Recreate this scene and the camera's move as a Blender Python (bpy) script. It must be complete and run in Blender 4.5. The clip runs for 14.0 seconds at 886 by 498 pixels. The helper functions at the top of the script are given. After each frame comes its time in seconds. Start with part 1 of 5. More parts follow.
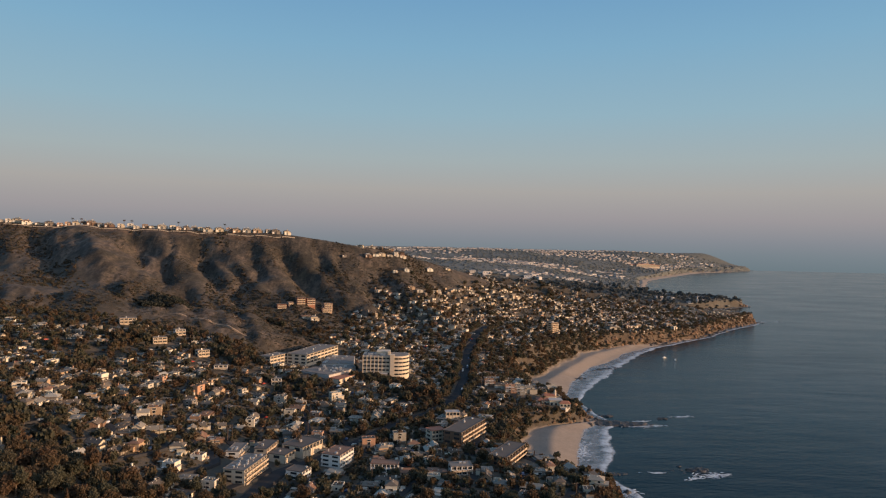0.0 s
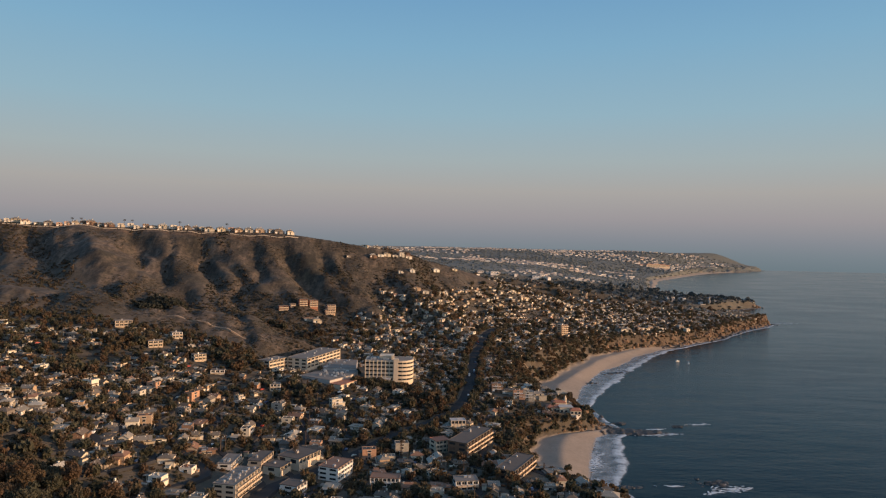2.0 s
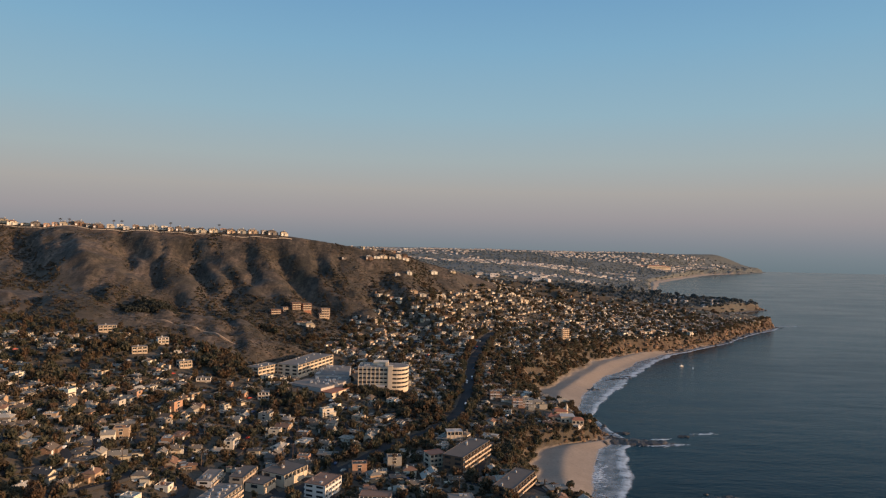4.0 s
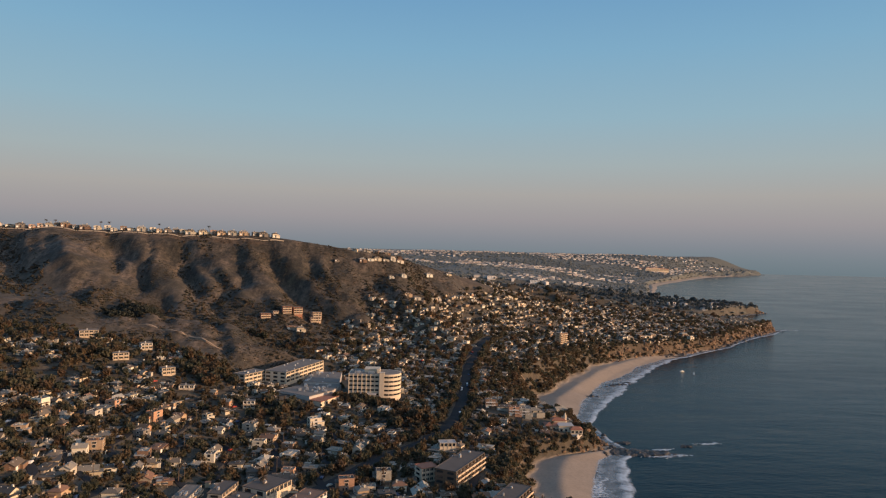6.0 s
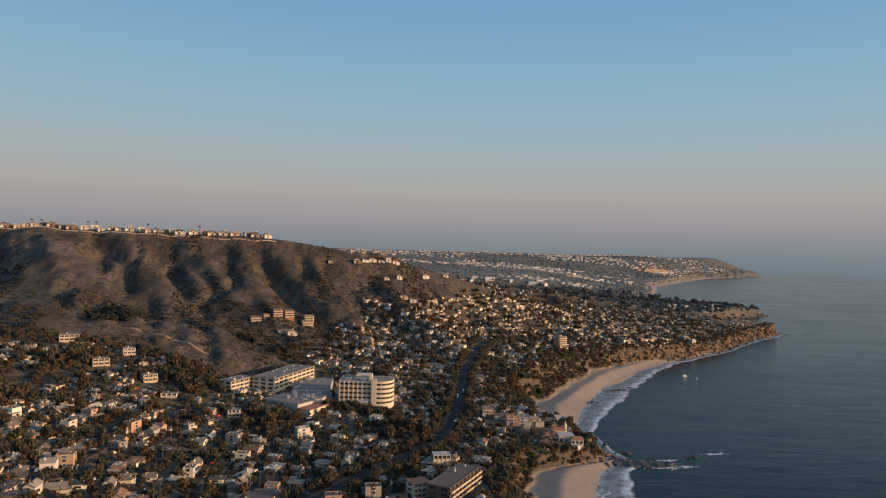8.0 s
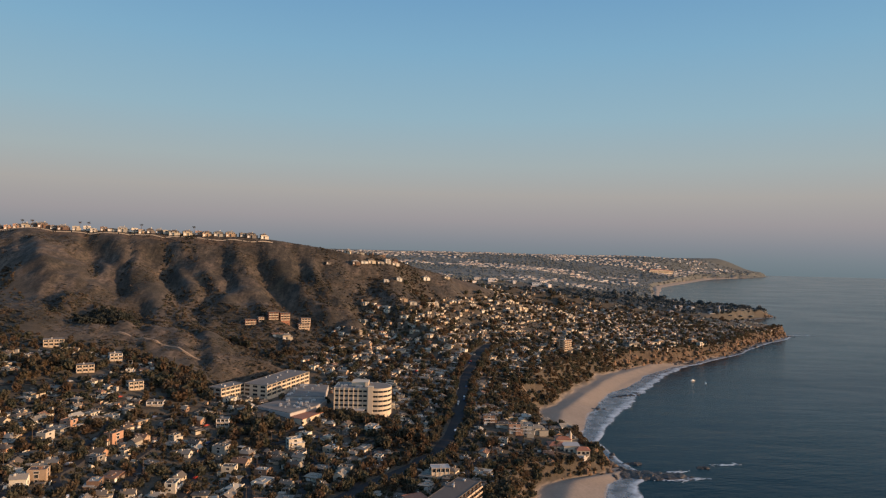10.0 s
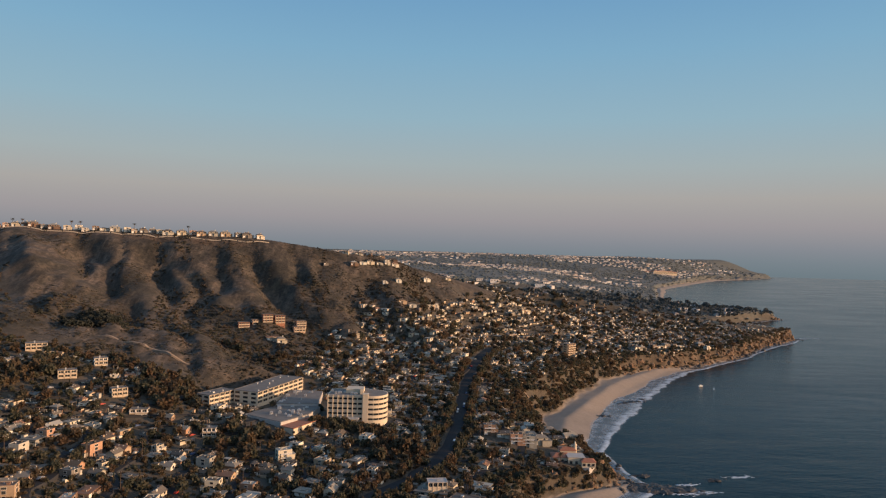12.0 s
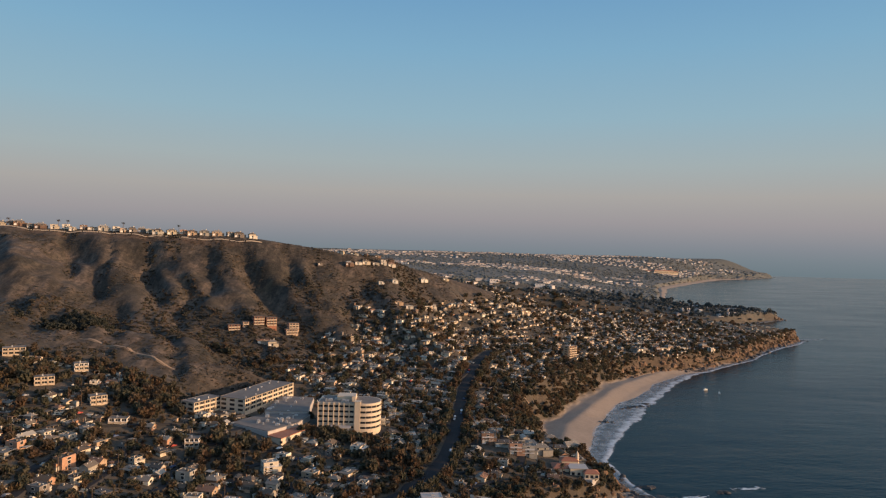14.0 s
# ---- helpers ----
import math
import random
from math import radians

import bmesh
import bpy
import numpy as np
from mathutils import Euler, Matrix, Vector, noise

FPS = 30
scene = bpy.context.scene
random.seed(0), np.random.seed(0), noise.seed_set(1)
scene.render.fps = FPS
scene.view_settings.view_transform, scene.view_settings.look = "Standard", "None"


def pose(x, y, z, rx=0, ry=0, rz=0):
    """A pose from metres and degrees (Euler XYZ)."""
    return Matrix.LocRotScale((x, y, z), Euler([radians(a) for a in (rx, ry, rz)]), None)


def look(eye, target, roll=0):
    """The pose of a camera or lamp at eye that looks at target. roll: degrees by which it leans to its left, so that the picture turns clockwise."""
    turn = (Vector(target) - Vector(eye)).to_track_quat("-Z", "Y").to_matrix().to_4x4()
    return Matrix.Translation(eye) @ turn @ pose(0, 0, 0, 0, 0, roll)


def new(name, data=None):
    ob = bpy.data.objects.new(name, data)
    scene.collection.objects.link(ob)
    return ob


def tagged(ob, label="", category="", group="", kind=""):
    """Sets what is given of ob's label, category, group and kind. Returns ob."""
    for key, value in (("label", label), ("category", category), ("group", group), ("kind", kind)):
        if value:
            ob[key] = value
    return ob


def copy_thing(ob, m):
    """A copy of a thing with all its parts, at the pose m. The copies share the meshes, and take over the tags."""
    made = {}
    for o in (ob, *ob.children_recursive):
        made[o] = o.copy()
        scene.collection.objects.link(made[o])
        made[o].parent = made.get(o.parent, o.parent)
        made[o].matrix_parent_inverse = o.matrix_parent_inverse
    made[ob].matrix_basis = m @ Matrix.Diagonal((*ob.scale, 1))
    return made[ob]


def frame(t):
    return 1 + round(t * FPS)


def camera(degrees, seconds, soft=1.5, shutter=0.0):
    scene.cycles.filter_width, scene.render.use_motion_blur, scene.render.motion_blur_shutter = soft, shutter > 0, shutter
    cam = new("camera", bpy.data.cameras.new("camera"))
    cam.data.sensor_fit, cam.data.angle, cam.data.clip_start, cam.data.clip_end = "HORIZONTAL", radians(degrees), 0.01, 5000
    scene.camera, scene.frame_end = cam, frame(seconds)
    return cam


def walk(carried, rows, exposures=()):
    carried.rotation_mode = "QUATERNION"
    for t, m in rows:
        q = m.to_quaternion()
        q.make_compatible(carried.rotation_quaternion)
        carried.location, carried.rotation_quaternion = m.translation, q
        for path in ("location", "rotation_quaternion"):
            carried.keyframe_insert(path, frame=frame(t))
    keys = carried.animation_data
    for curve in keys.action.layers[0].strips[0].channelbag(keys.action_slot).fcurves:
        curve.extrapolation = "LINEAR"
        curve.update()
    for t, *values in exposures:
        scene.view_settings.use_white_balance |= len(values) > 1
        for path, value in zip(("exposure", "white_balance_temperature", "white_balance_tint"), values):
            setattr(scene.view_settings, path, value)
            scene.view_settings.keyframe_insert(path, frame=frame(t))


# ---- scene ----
cam = camera(66.0, 14.0, soft=1.2)
PATH = [
    (0, (-11.01, -0.697, 173.193), (-10.97, 1.302, 173.166), 1.3),
    (0.5, (-10.144, 5.894, 173.092), (-10.11, 7.894, 173.065), 1.2),
    (1, (-9.522, 12.701, 172.968), (-9.496, 14.701, 172.941), 1.3),
    (1.5, (-8.709, 19.052, 172.979), (-8.687, 21.052, 172.952), 1.2),
    (2, (-7.975, 25.304, 173.427), (-7.959, 27.303, 173.399), 1.3),
    (2.5, (-7.272, 31.596, 173.406), (-7.26, 33.596, 173.38), 1.3),
    (3, (-6.363, 38.551, 173.644), (-6.351, 40.55, 173.618), 1.3),
    (5.5, (-1.52, 68.778, 174.568), (-1.497, 70.778, 174.547), 1.4),
    (6, (-0.652, 74.569, 174.421), (-0.63, 76.568, 174.402), 1.4),
    (6.5, (-0.098, 81.387, 174.562), (-0.075, 83.387, 174.544), 1.4),
    (7, (0.765, 87.565, 174.909), (0.789, 89.565, 174.891), 1.4),
    (7.5, (1.628, 93.603, 175.015), (1.654, 95.603, 174.998), 1.5),
    (8, (2.61, 99.689, 175.344), (2.636, 101.689, 175.326), 1.5),
    (10.5, (6.847, 131.351, 175.516), (6.86, 133.351, 175.5), 1.5),
    (11, (7.495, 137.437, 175.778), (7.507, 139.437, 175.761), 1.6),
    (11.5, (8.249, 144.217, 175.474), (8.259, 146.217, 175.459), 1.5),
    (12, (9.345, 150.361, 175.768), (9.353, 152.361, 175.753), 1.6),
    (12.5, (10.147, 156.44, 175.873), (10.154, 158.44, 175.857), 1.5),
    (13, (10.838, 162.937, 176.046), (10.845, 164.937, 176.03), 1.6),
    (13.5, (11.628, 169.107, 176.434), (11.636, 171.106, 176.417), 1.6),
    (14, (12.572, 175.225, 176.679), (12.58, 177.225, 176.661), 1.6),
]
walk(cam, [(t, look(eye, target, roll)) for t, eye, target, roll in PATH])

# ---- sky, sun, exposure ----
SUN_AZ, SUN_EL = 103.0, 8.0           # degrees clockwise from straight ahead (+y), and above the sea
scene.view_settings.exposure = 0.7
world = bpy.data.worlds.new("dusk_sky")
scene.world = world
world.use_nodes = True
wn, wl = world.node_tree.nodes, world.node_tree.links
wn.clear()
w_out = wn.new("ShaderNodeOutputWorld")
w_bg = wn.new("ShaderNodeBackground")
w_sky = wn.new("ShaderNodeTexSky")
w_sky.sky_type = "NISHITA"
w_sky.sun_disc = False
w_sky.sun_elevation = radians(SUN_EL)
w_sky.sun_rotation = radians(SUN_AZ)
w_sky.air_density, w_sky.dust_density, w_sky.ozone_density = 1.0, 0.6, 1.5
w_co = wn.new("ShaderNodeTexCoord")
w_sep = wn.new("ShaderNodeSeparateXYZ")
w_ramp = wn.new("ShaderNodeValToRGB")
w_mix = wn.new("ShaderNodeMix")
w_mix.data_type = "RGBA"
w_gain = wn.new("ShaderNodeVectorMath")
w_gain.operation = "SCALE"
w_gain.inputs["Scale"].default_value = 0.10
wl.new(w_co.outputs["Generated"], w_sep.inputs[0])
w_map = wn.new("ShaderNodeMapRange")
w_map.inputs["From Min"].default_value, w_map.inputs["From Max"].default_value = -0.1, 1.0
wl.new(w_sep.outputs["Z"], w_map.inputs["Value"])
wl.new(w_map.outputs["Result"], w_ramp.inputs["Fac"])


def srgb(r, g, b, a=1.0):
    f = lambda c: c / 12.92 if c <= 0.04045 else ((c + 0.055) / 1.055) ** 2.4
    return (f(r / 255), f(g / 255), f(b / 255), a)


# evening air: grey-blue sea haze at the horizon, a mauve belt above it, then clear blue
SKY = ((-0.10, (84, 106, 118)), (-0.040, (106, 124, 133)), (-0.012, (124, 136, 145)), (0.006, (138, 143, 152)), (0.035, (161, 156, 160)), (0.072, (175, 171, 168)),
       (0.115, (169, 181, 184)), (0.18, (152, 184, 200)), (0.27, (132, 177, 206)), (0.36, (113, 162, 202)), (0.5, (110, 156, 200)), (0.95, (102, 144, 188)))
els = w_ramp.color_ramp.elements
for k, (z, c) in enumerate(SKY):
    e = els[k] if k < 2 else els.new((z + 0.1) / 1.1)
    e.position, e.color = (z + 0.1) / 1.1, srgb(*c)
w_mix.inputs["Factor"].default_value = 0.96
wl.new(w_sky.outputs[0], w_gain.inputs[0])
wl.new(w_gain.outputs[0], w_mix.inputs["A"])
wl.new(w_ramp.outputs[0], w_mix.inputs["B"])
# warm glow of the low sun, out at sea to the right
w_dir = wn.new("ShaderNodeVectorMath")
w_dir.operation = "DOT_PRODUCT"
w_dir.inputs[1].default_value = (math.sin(radians(SUN_AZ)) * 0.995, math.cos(radians(SUN_AZ)) * 0.995, 0.1)
wl.new(w_co.outputs["Generated"], w_dir.inputs[0])
w_glow = wn.new("ShaderNodeValToRGB")
for k, (p, c) in enumerate(((0.38, (0, 0, 0)), (0.64, (0.20, 0.145, 0.095)), (0.88, (0.70, 0.47, 0.27)), (1.0, (1.0, 0.74, 0.42)))):
    e = w_glow.color_ramp.elements[k] if k < 2 else w_glow.color_ramp.elements.new(p)
    e.position, e.color = p, (*c, 1)
wl.new(w_dir.outputs["Value"], w_glow.inputs["Fac"])
w_add = wn.new("ShaderNodeMix")
w_add.data_type, w_add.blend_type = "RGBA", "ADD"
w_add.clamp_result = False
w_add.inputs["Factor"].default_value = 1.0
wl.new(w_mix.outputs["Result"], w_add.inputs["A"])
w_lift = wn.new("ShaderNodeVectorMath")
w_lift.operation = "SCALE"
w_lift.inputs["Scale"].default_value = 1.55
wl.new(w_glow.outputs[0], w_lift.inputs[0])
wl.new(w_lift.outputs[0], w_add.inputs["B"])
wl.new(w_add.outputs["Result"], w_bg.inputs["Color"])
w_bg.inputs["Strength"].default_value = 0.58
wl.new(w_bg.outputs[0], w_out.inputs[0])

sun = new("sun", bpy.data.lights.new("sun", "SUN"))
sun.data.energy, sun.data.angle, sun.data.color = 4.0, radians(0.6), (1.0, 0.60, 0.33)
sun_dir = Vector((math.sin(radians(SUN_AZ)) * math.cos(radians(SUN_EL)), math.cos(radians(SUN_AZ)) * math.cos(radians(SUN_EL)), math.sin(radians(SUN_EL))))
sun.matrix_world = look((400, -200, 400), Vector((400, -200, 400)) - sun_dir)


# ---- materials ----
def material(name, rough=0.8, metal=0.0):
    m = bpy.data.materials.new(name)
    m.use_nodes = True
    b = m.node_tree.nodes["Principled BSDF"]
    b.inputs["Roughness"].default_value, b.inputs["Metallic"].default_value = rough, metal
    return m, m.node_tree.nodes, m.node_tree.links, b


def tex_noise(n, l, scale, detail=4.0, rough=0.6, vec=None):
    t = n.new("ShaderNodeTexNoise")
    t.inputs["Scale"].default_value, t.inputs["Detail"].default_value, t.inputs["Roughness"].default_value = scale, detail, rough
    if vec is not None:
        l.new(vec, t.inputs["Vector"])
    return t


def ramp(n, l, fac, stops, step=False):
    r = n.new("ShaderNodeValToRGB")
    if step:
        r.color_ramp.interpolation = "CONSTANT"
    e = r.color_ramp.elements
    for k, (p, c) in enumerate(stops):
        s = e[k] if k < 2 else e.new(p)
        s.position, s.color = p, (*c, 1) if len(c) == 3 else c
    l.new(fac, r.inputs["Fac"])
    return r


def blend(n, l, fac, a, b, mode="MIX"):
    m = n.new("ShaderNodeMix")
    m.data_type, m.blend_type = "RGBA", mode
    for sock, v in (("Factor", fac), ("A", a), ("B", b)):
        if isinstance(v, (int, float)):
            m.inputs[sock].default_value = v
        elif isinstance(v, tuple):
            m.inputs[sock].default_value = (*v, 1) if len(v) == 3 else v
        else:
            l.new(v, m.inputs[sock])
    return m.outputs["Result"]


def bump(n, l, b, height, dist, strength=1.0):
    k = n.new("ShaderNodeBump")
    k.inputs["Distance"].default_value, k.inputs["Strength"].default_value = dist, strength
    l.new(height, k.inputs["Height"])
    l.new(k.outputs[0], b.inputs["Normal"])
    return k


def plain(name, colour, rough=0.8, grain=0.25, scale=0.6, metal=0.0, relief=0.0):
    """One-coloured surface with grain and broad stains, in metres of the world."""
    m, n, l, b = material(name, rough, metal)
    pos = n.new("ShaderNodeNewGeometry").outputs["Position"]
    fine, broad = tex_noise(n, l, scale * 6, 5, 0.7, pos), tex_noise(n, l, scale, 2, 0.5, pos)
    c = blend(n, l, fine.outputs["Fac"], tuple(v * (1 - grain) for v in colour), tuple(min(1, v * (1 + grain)) for v in colour))
    c = blend(n, l, broad.outputs["Fac"], c, tuple(v * (1 - grain * 1.2) for v in colour))
    l.new(c, b.inputs["Base Color"])
    if relief:
        bump(n, l, b, fine.outputs["Fac"], relief)
    return m


def palette(name, colours, island, rough=0.75, grain=0.3, scale=0.5, leafy=0.0):
    """Surface whose colour is picked piece by piece out of a list."""
    m, n, l, b = material(name, rough)
    b.inputs["Specular IOR Level"].default_value = 0.25
    if island == "cell":
        snap = n.new("ShaderNodeVectorMath")
        snap.operation = "SNAP"
        snap.inputs[1].default_value = (8.0, 8.0, 400.0)
        l.new(n.new("ShaderNodeNewGeometry").outputs["Position"], snap.inputs[0])
        white = n.new("ShaderNodeTexWhiteNoise")
        l.new(snap.outputs[0], white.inputs["Vector"])
        pick = white.outputs["Value"]
    elif island:
        pick = n.new("ShaderNodeNewGeometry").outputs["Random Per Island"]
    else:
        pick = n.new("ShaderNodeObjectInfo").outputs["Random"]
    pos = n.new("ShaderNodeNewGeometry").outputs["Position"]
    r = ramp(n, l, pick, [(k / len(colours), c) for k, c in enumerate(colours)], True)
    g = tex_noise(n, l, scale, 5, 0.7, pos)
    shade = ramp(n, l, g.outputs["Fac"], [(0.3, (1 - grain,) * 3), (0.7, (1.0,) * 3)])
    tone = blend(n, l, 1.0, r.outputs[0], shade.outputs[0], "MULTIPLY")
    l.new(tone, b.inputs["Base Color"])
    if leafy:
        thin, both, end = n.new("ShaderNodeBsdfTranslucent"), n.new("ShaderNodeMixShader"), n["Material Output"]
        l.new(tone, thin.inputs["Color"])
        both.inputs["Fac"].default_value = leafy
        l.new(b.outputs[0], both.inputs[1]), l.new(thin.outputs[0], both.inputs[2])
        l.new(both.outputs[0], end.inputs["Surface"])
    return m


WALLS = [(0.619, 0.568, 0.466), (0.475, 0.413, 0.303), (0.558, 0.516, 0.437), (0.393, 0.29, 0.2), (0.351, 0.33, 0.285), (0.723, 0.692, 0.588), (0.433, 0.32, 0.219),
         (0.259, 0.226, 0.19), (0.536, 0.465, 0.351), (0.206, 0.134, 0.096), (0.599, 0.536, 0.419), (0.433, 0.259, 0.172), (0.475, 0.444, 0.381), (0.196, 0.175, 0.157),
         (0.682, 0.639, 0.541)]
ROOFS = [(0.162, 0.141, 0.117), (0.229, 0.209, 0.18), (0.128, 0.102, 0.078), (0.246, 0.144, 0.098), (0.204, 0.192, 0.168), (0.391, 0.374, 0.328), (0.153, 0.124, 0.098), (0.111, 0.098, 0.086), (0.306, 0.28, 0.235)]
LEAVES = [(0.101, 0.087, 0.059), (0.087, 0.087, 0.059), (0.118, 0.089, 0.059), (0.096, 0.094, 0.064), (0.126, 0.091, 0.055), (0.077, 0.081, 0.057), (0.108, 0.097, 0.067),
          (0.126, 0.084, 0.054)]
# leaves of the distance: haze put into the colour as a blue-grey cast
HAZE_GREENS = [(0.105, 0.122, 0.122), (0.096, 0.114, 0.116), (0.112, 0.122, 0.118), (0.102, 0.120, 0.124), (0.092, 0.108, 0.110)]
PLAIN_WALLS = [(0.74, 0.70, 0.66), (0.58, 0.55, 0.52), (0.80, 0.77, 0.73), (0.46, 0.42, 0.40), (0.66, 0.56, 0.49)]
# far roofs: greys close in tone, with haze worked into the colour
HAZE_ROOFS = [(0.25, 0.24, 0.24), (0.28, 0.27, 0.27), (0.22, 0.22, 0.22), (0.27, 0.23, 0.21)]
M_WALL, M_WALLS = palette("painted_stucco", WALLS, False), palette("town_walls", WALLS, True)
M_ROOF, M_ROOFS = palette("roof_shingle", ROOFS, False, 0.85, 0.35, 1.5), palette("town_roofs", ROOFS, True, 0.85, 0.35, 1.5)
M_LEAF, M_LEAVES = palette("foliage", LEAVES, False, 0.8, 0.3, 0.9, 0.42), palette("town_foliage", LEAVES, "cell", 0.8, 0.3, 0.9, 0.42)
# oak leaves taken down to near black, shadow painted into their colour
M_SHADE = palette("shade_toned_oak_leaves", [(0.026, 0.032, 0.028), (0.034, 0.038, 0.031), (0.030, 0.034, 0.029)], "cell", 0.85, 0.3, 0.9)
M_HAZE_LEAF = palette("haze_greyed_leaves", HAZE_GREENS, "cell", 0.85, 0.3, 0.3)
M_FARWALL, M_FARROOF = palette("pale_far_walls", PLAIN_WALLS, True), palette("haze_greyed_roofs", HAZE_ROOFS, True)
M_GLASS = plain("window_glass", (0.03, 0.035, 0.04), 0.12, 0.2)
M_FRAME = plain("white_trim", (0.72, 0.70, 0.66), 0.5, 0.08)
M_BARK = plain("bark", (0.12, 0.085, 0.06), 0.95, 0.35, 2.0)
M_ASPHALT = plain("asphalt", (0.044, 0.045, 0.048), 0.95, 0.25, 0.2)
M_ASPHALT.node_tree.nodes["Principled BSDF"].inputs["Specular IOR Level"].default_value = 0.1
M_CONCRETE = plain("pale_concrete", (0.42, 0.40, 0.38), 0.85, 0.18, 0.25)
M_CREAM = plain("cream_concrete", (0.58, 0.49, 0.375), 0.8, 0.12, 0.2)
M_DARKROOF = plain("brown_gravel_roof", (0.11, 0.095, 0.085), 0.9, 0.3, 0.3)
M_GREYROOF = plain("grey_roof_membrane", (0.215, 0.195, 0.175), 0.9, 0.42, 0.22)
M_METAL = plain("galvanised_metal", (0.5, 0.5, 0.5), 0.4, 0.15, 1.0, 0.6)
M_BROWN = plain("brown_timber", (0.16, 0.10, 0.065), 0.8, 0.3, 0.8)
M_REDTILE = plain("red_clay_tile", (0.36, 0.15, 0.09), 0.85, 0.3, 0.8)
M_PEACH = plain("peach_stucco", (0.62, 0.40, 0.24), 0.85, 0.2, 0.4)
M_TERRACOTTA = plain("brown_terracotta_roof", (0.22, 0.13, 0.09), 0.85, 0.3, 0.6)
M_ROCK = plain("wet_dark_rock", (0.055, 0.048, 0.042), 0.55, 0.4, 0.3, 0.0, 0.3)
M_FOAMW = plain("white_water", (0.56, 0.60, 0.63), 0.6, 0.12, 0.3)


def ground_material():
    m, n, l, b = material("coastal_ground", 0.95)
    pos = n.new("ShaderNodeNewGeometry").outputs["Position"]
    cover = n.new("ShaderNodeVertexColor")
    cover.layer_name = "cover"
    sep = n.new("ShaderNodeSeparateColor")
    l.new(cover.outputs["Color"], sep.inputs[0])
    big, mid, fine = tex_noise(n, l, 0.012, 5, 0.6, pos), tex_noise(n, l, 0.06, 6, 0.7, pos), tex_noise(n, l, 0.5, 5, 0.7, pos)
    town = ramp(n, l, mid.outputs["Fac"], [(0.30, (0.058, 0.050, 0.037)), (0.5, (0.080, 0.067, 0.049)), (0.68, (0.110, 0.088, 0.066))])
    scrub = ramp(n, l, mid.outputs["Fac"], [(0.30, (0.052, 0.047, 0.040)), (0.44, (0.078, 0.066, 0.054)), (0.56, (0.110, 0.088, 0.071)), (0.72, (0.150, 0.114, 0.090))])
    scrub2 = ramp(n, l, big.outputs["Fac"], [(0.35, (0.45, 0.48, 0.42)), (0.62, (1.0, 1.0, 1.0))])
    scrubc = blend(n, l, 1.0, scrub.outputs[0], scrub2.outputs[0], "MULTIPLY")
    # chaparral in bands down the slope, with dry grass and bare ribs between
    fall = n.new("ShaderNodeMapping")
    fall.inputs["Rotation"].default_value, fall.inputs["Scale"].default_value = (0, 0, radians(28)), (0.10, 0.026, 0.03)
    l.new(pos, fall.inputs["Vector"])
    bands, tufts = tex_noise(n, l, 1.0, 6, 0.68, fall.outputs[0]), tex_noise(n, l, 0.21, 4, 0.7, pos)
    banded = ramp(n, l, bands.outputs["Fac"], [(0.36, (0.46, 0.47, 0.46)), (0.50, (0.86, 0.84, 0.83)), (0.62, (1.42, 1.36, 1.30))])
    tufted = ramp(n, l, tufts.outputs["Fac"], [(0.40, (0.55, 0.56, 0.55)), (0.54, (1.0, 1.0, 1.0)), (0.70, (1.25, 1.20, 1.15))])
    scrubc = blend(n, l, 1.0, scrubc, banded.outputs[0], "MULTIPLY")
    scrubc = blend(n, l, 1.0, scrubc, tufted.outputs[0], "MULTIPLY")
    rock = ramp(n, l, mid.outputs["Fac"], [(0.30, (0.05, 0.038, 0.030)), (0.48, (0.110, 0.076, 0.052)), (0.7, (0.190, 0.128, 0.084))])
    sand = ramp(n, l, mid.outputs["Fac"], [(0.3, (0.245, 0.198, 0.156)), (0.7, (0.31, 0.255, 0.205))])
    # far plain's ground: distance haze painted in as a grey-green tone
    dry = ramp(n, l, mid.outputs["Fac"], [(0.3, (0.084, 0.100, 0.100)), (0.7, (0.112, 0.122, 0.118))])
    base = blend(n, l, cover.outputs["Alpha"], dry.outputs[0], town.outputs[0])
    c = blend(n, l, sep.outputs["Blue"], base, scrubc)
    seam = tex_noise(n, l, 0.16, 6, 0.75, pos)
    cracks = ramp(n, l, seam.outputs["Fac"], [(0.36, (0.28, 0.25, 0.23)), (0.50, (0.8, 0.78, 0.76)), (0.62, (1.0, 1.0, 1.0))])
    c = blend(n, l, sep.outputs["Green"], c, blend(n, l, 1.0, rock.outputs[0], cracks.outputs[0], "MULTIPLY"))
    c = blend(n, l, sep.outputs["Red"], c, sand.outputs[0])
    speck = ramp(n, l, fine.outputs["Fac"], [(0.3, (0.75, 0.75, 0.75)), (0.7, (1.0, 1.0, 1.0))])
    l.new(blend(n, l, 1.0, c, speck.outputs[0], "MULTIPLY"), b.inputs["Base Color"])
    flat = n.new("ShaderNodeMath")
    flat.operation = "MULTIPLY_ADD"
    l.new(sep.outputs["Red"], flat.inputs[0])
    flat.inputs[1].default_value, flat.inputs[2].default_value = -0.95, 1.0
    lump = n.new("ShaderNodeMath")
    lump.operation = "MULTIPLY"
    l.new(mid.outputs["Fac"], lump.inputs[0])
    l.new(flat.outputs[0], lump.inputs[1])
    bump(n, l, b, lump.outputs[0], 2.2, 0.7)
    return m


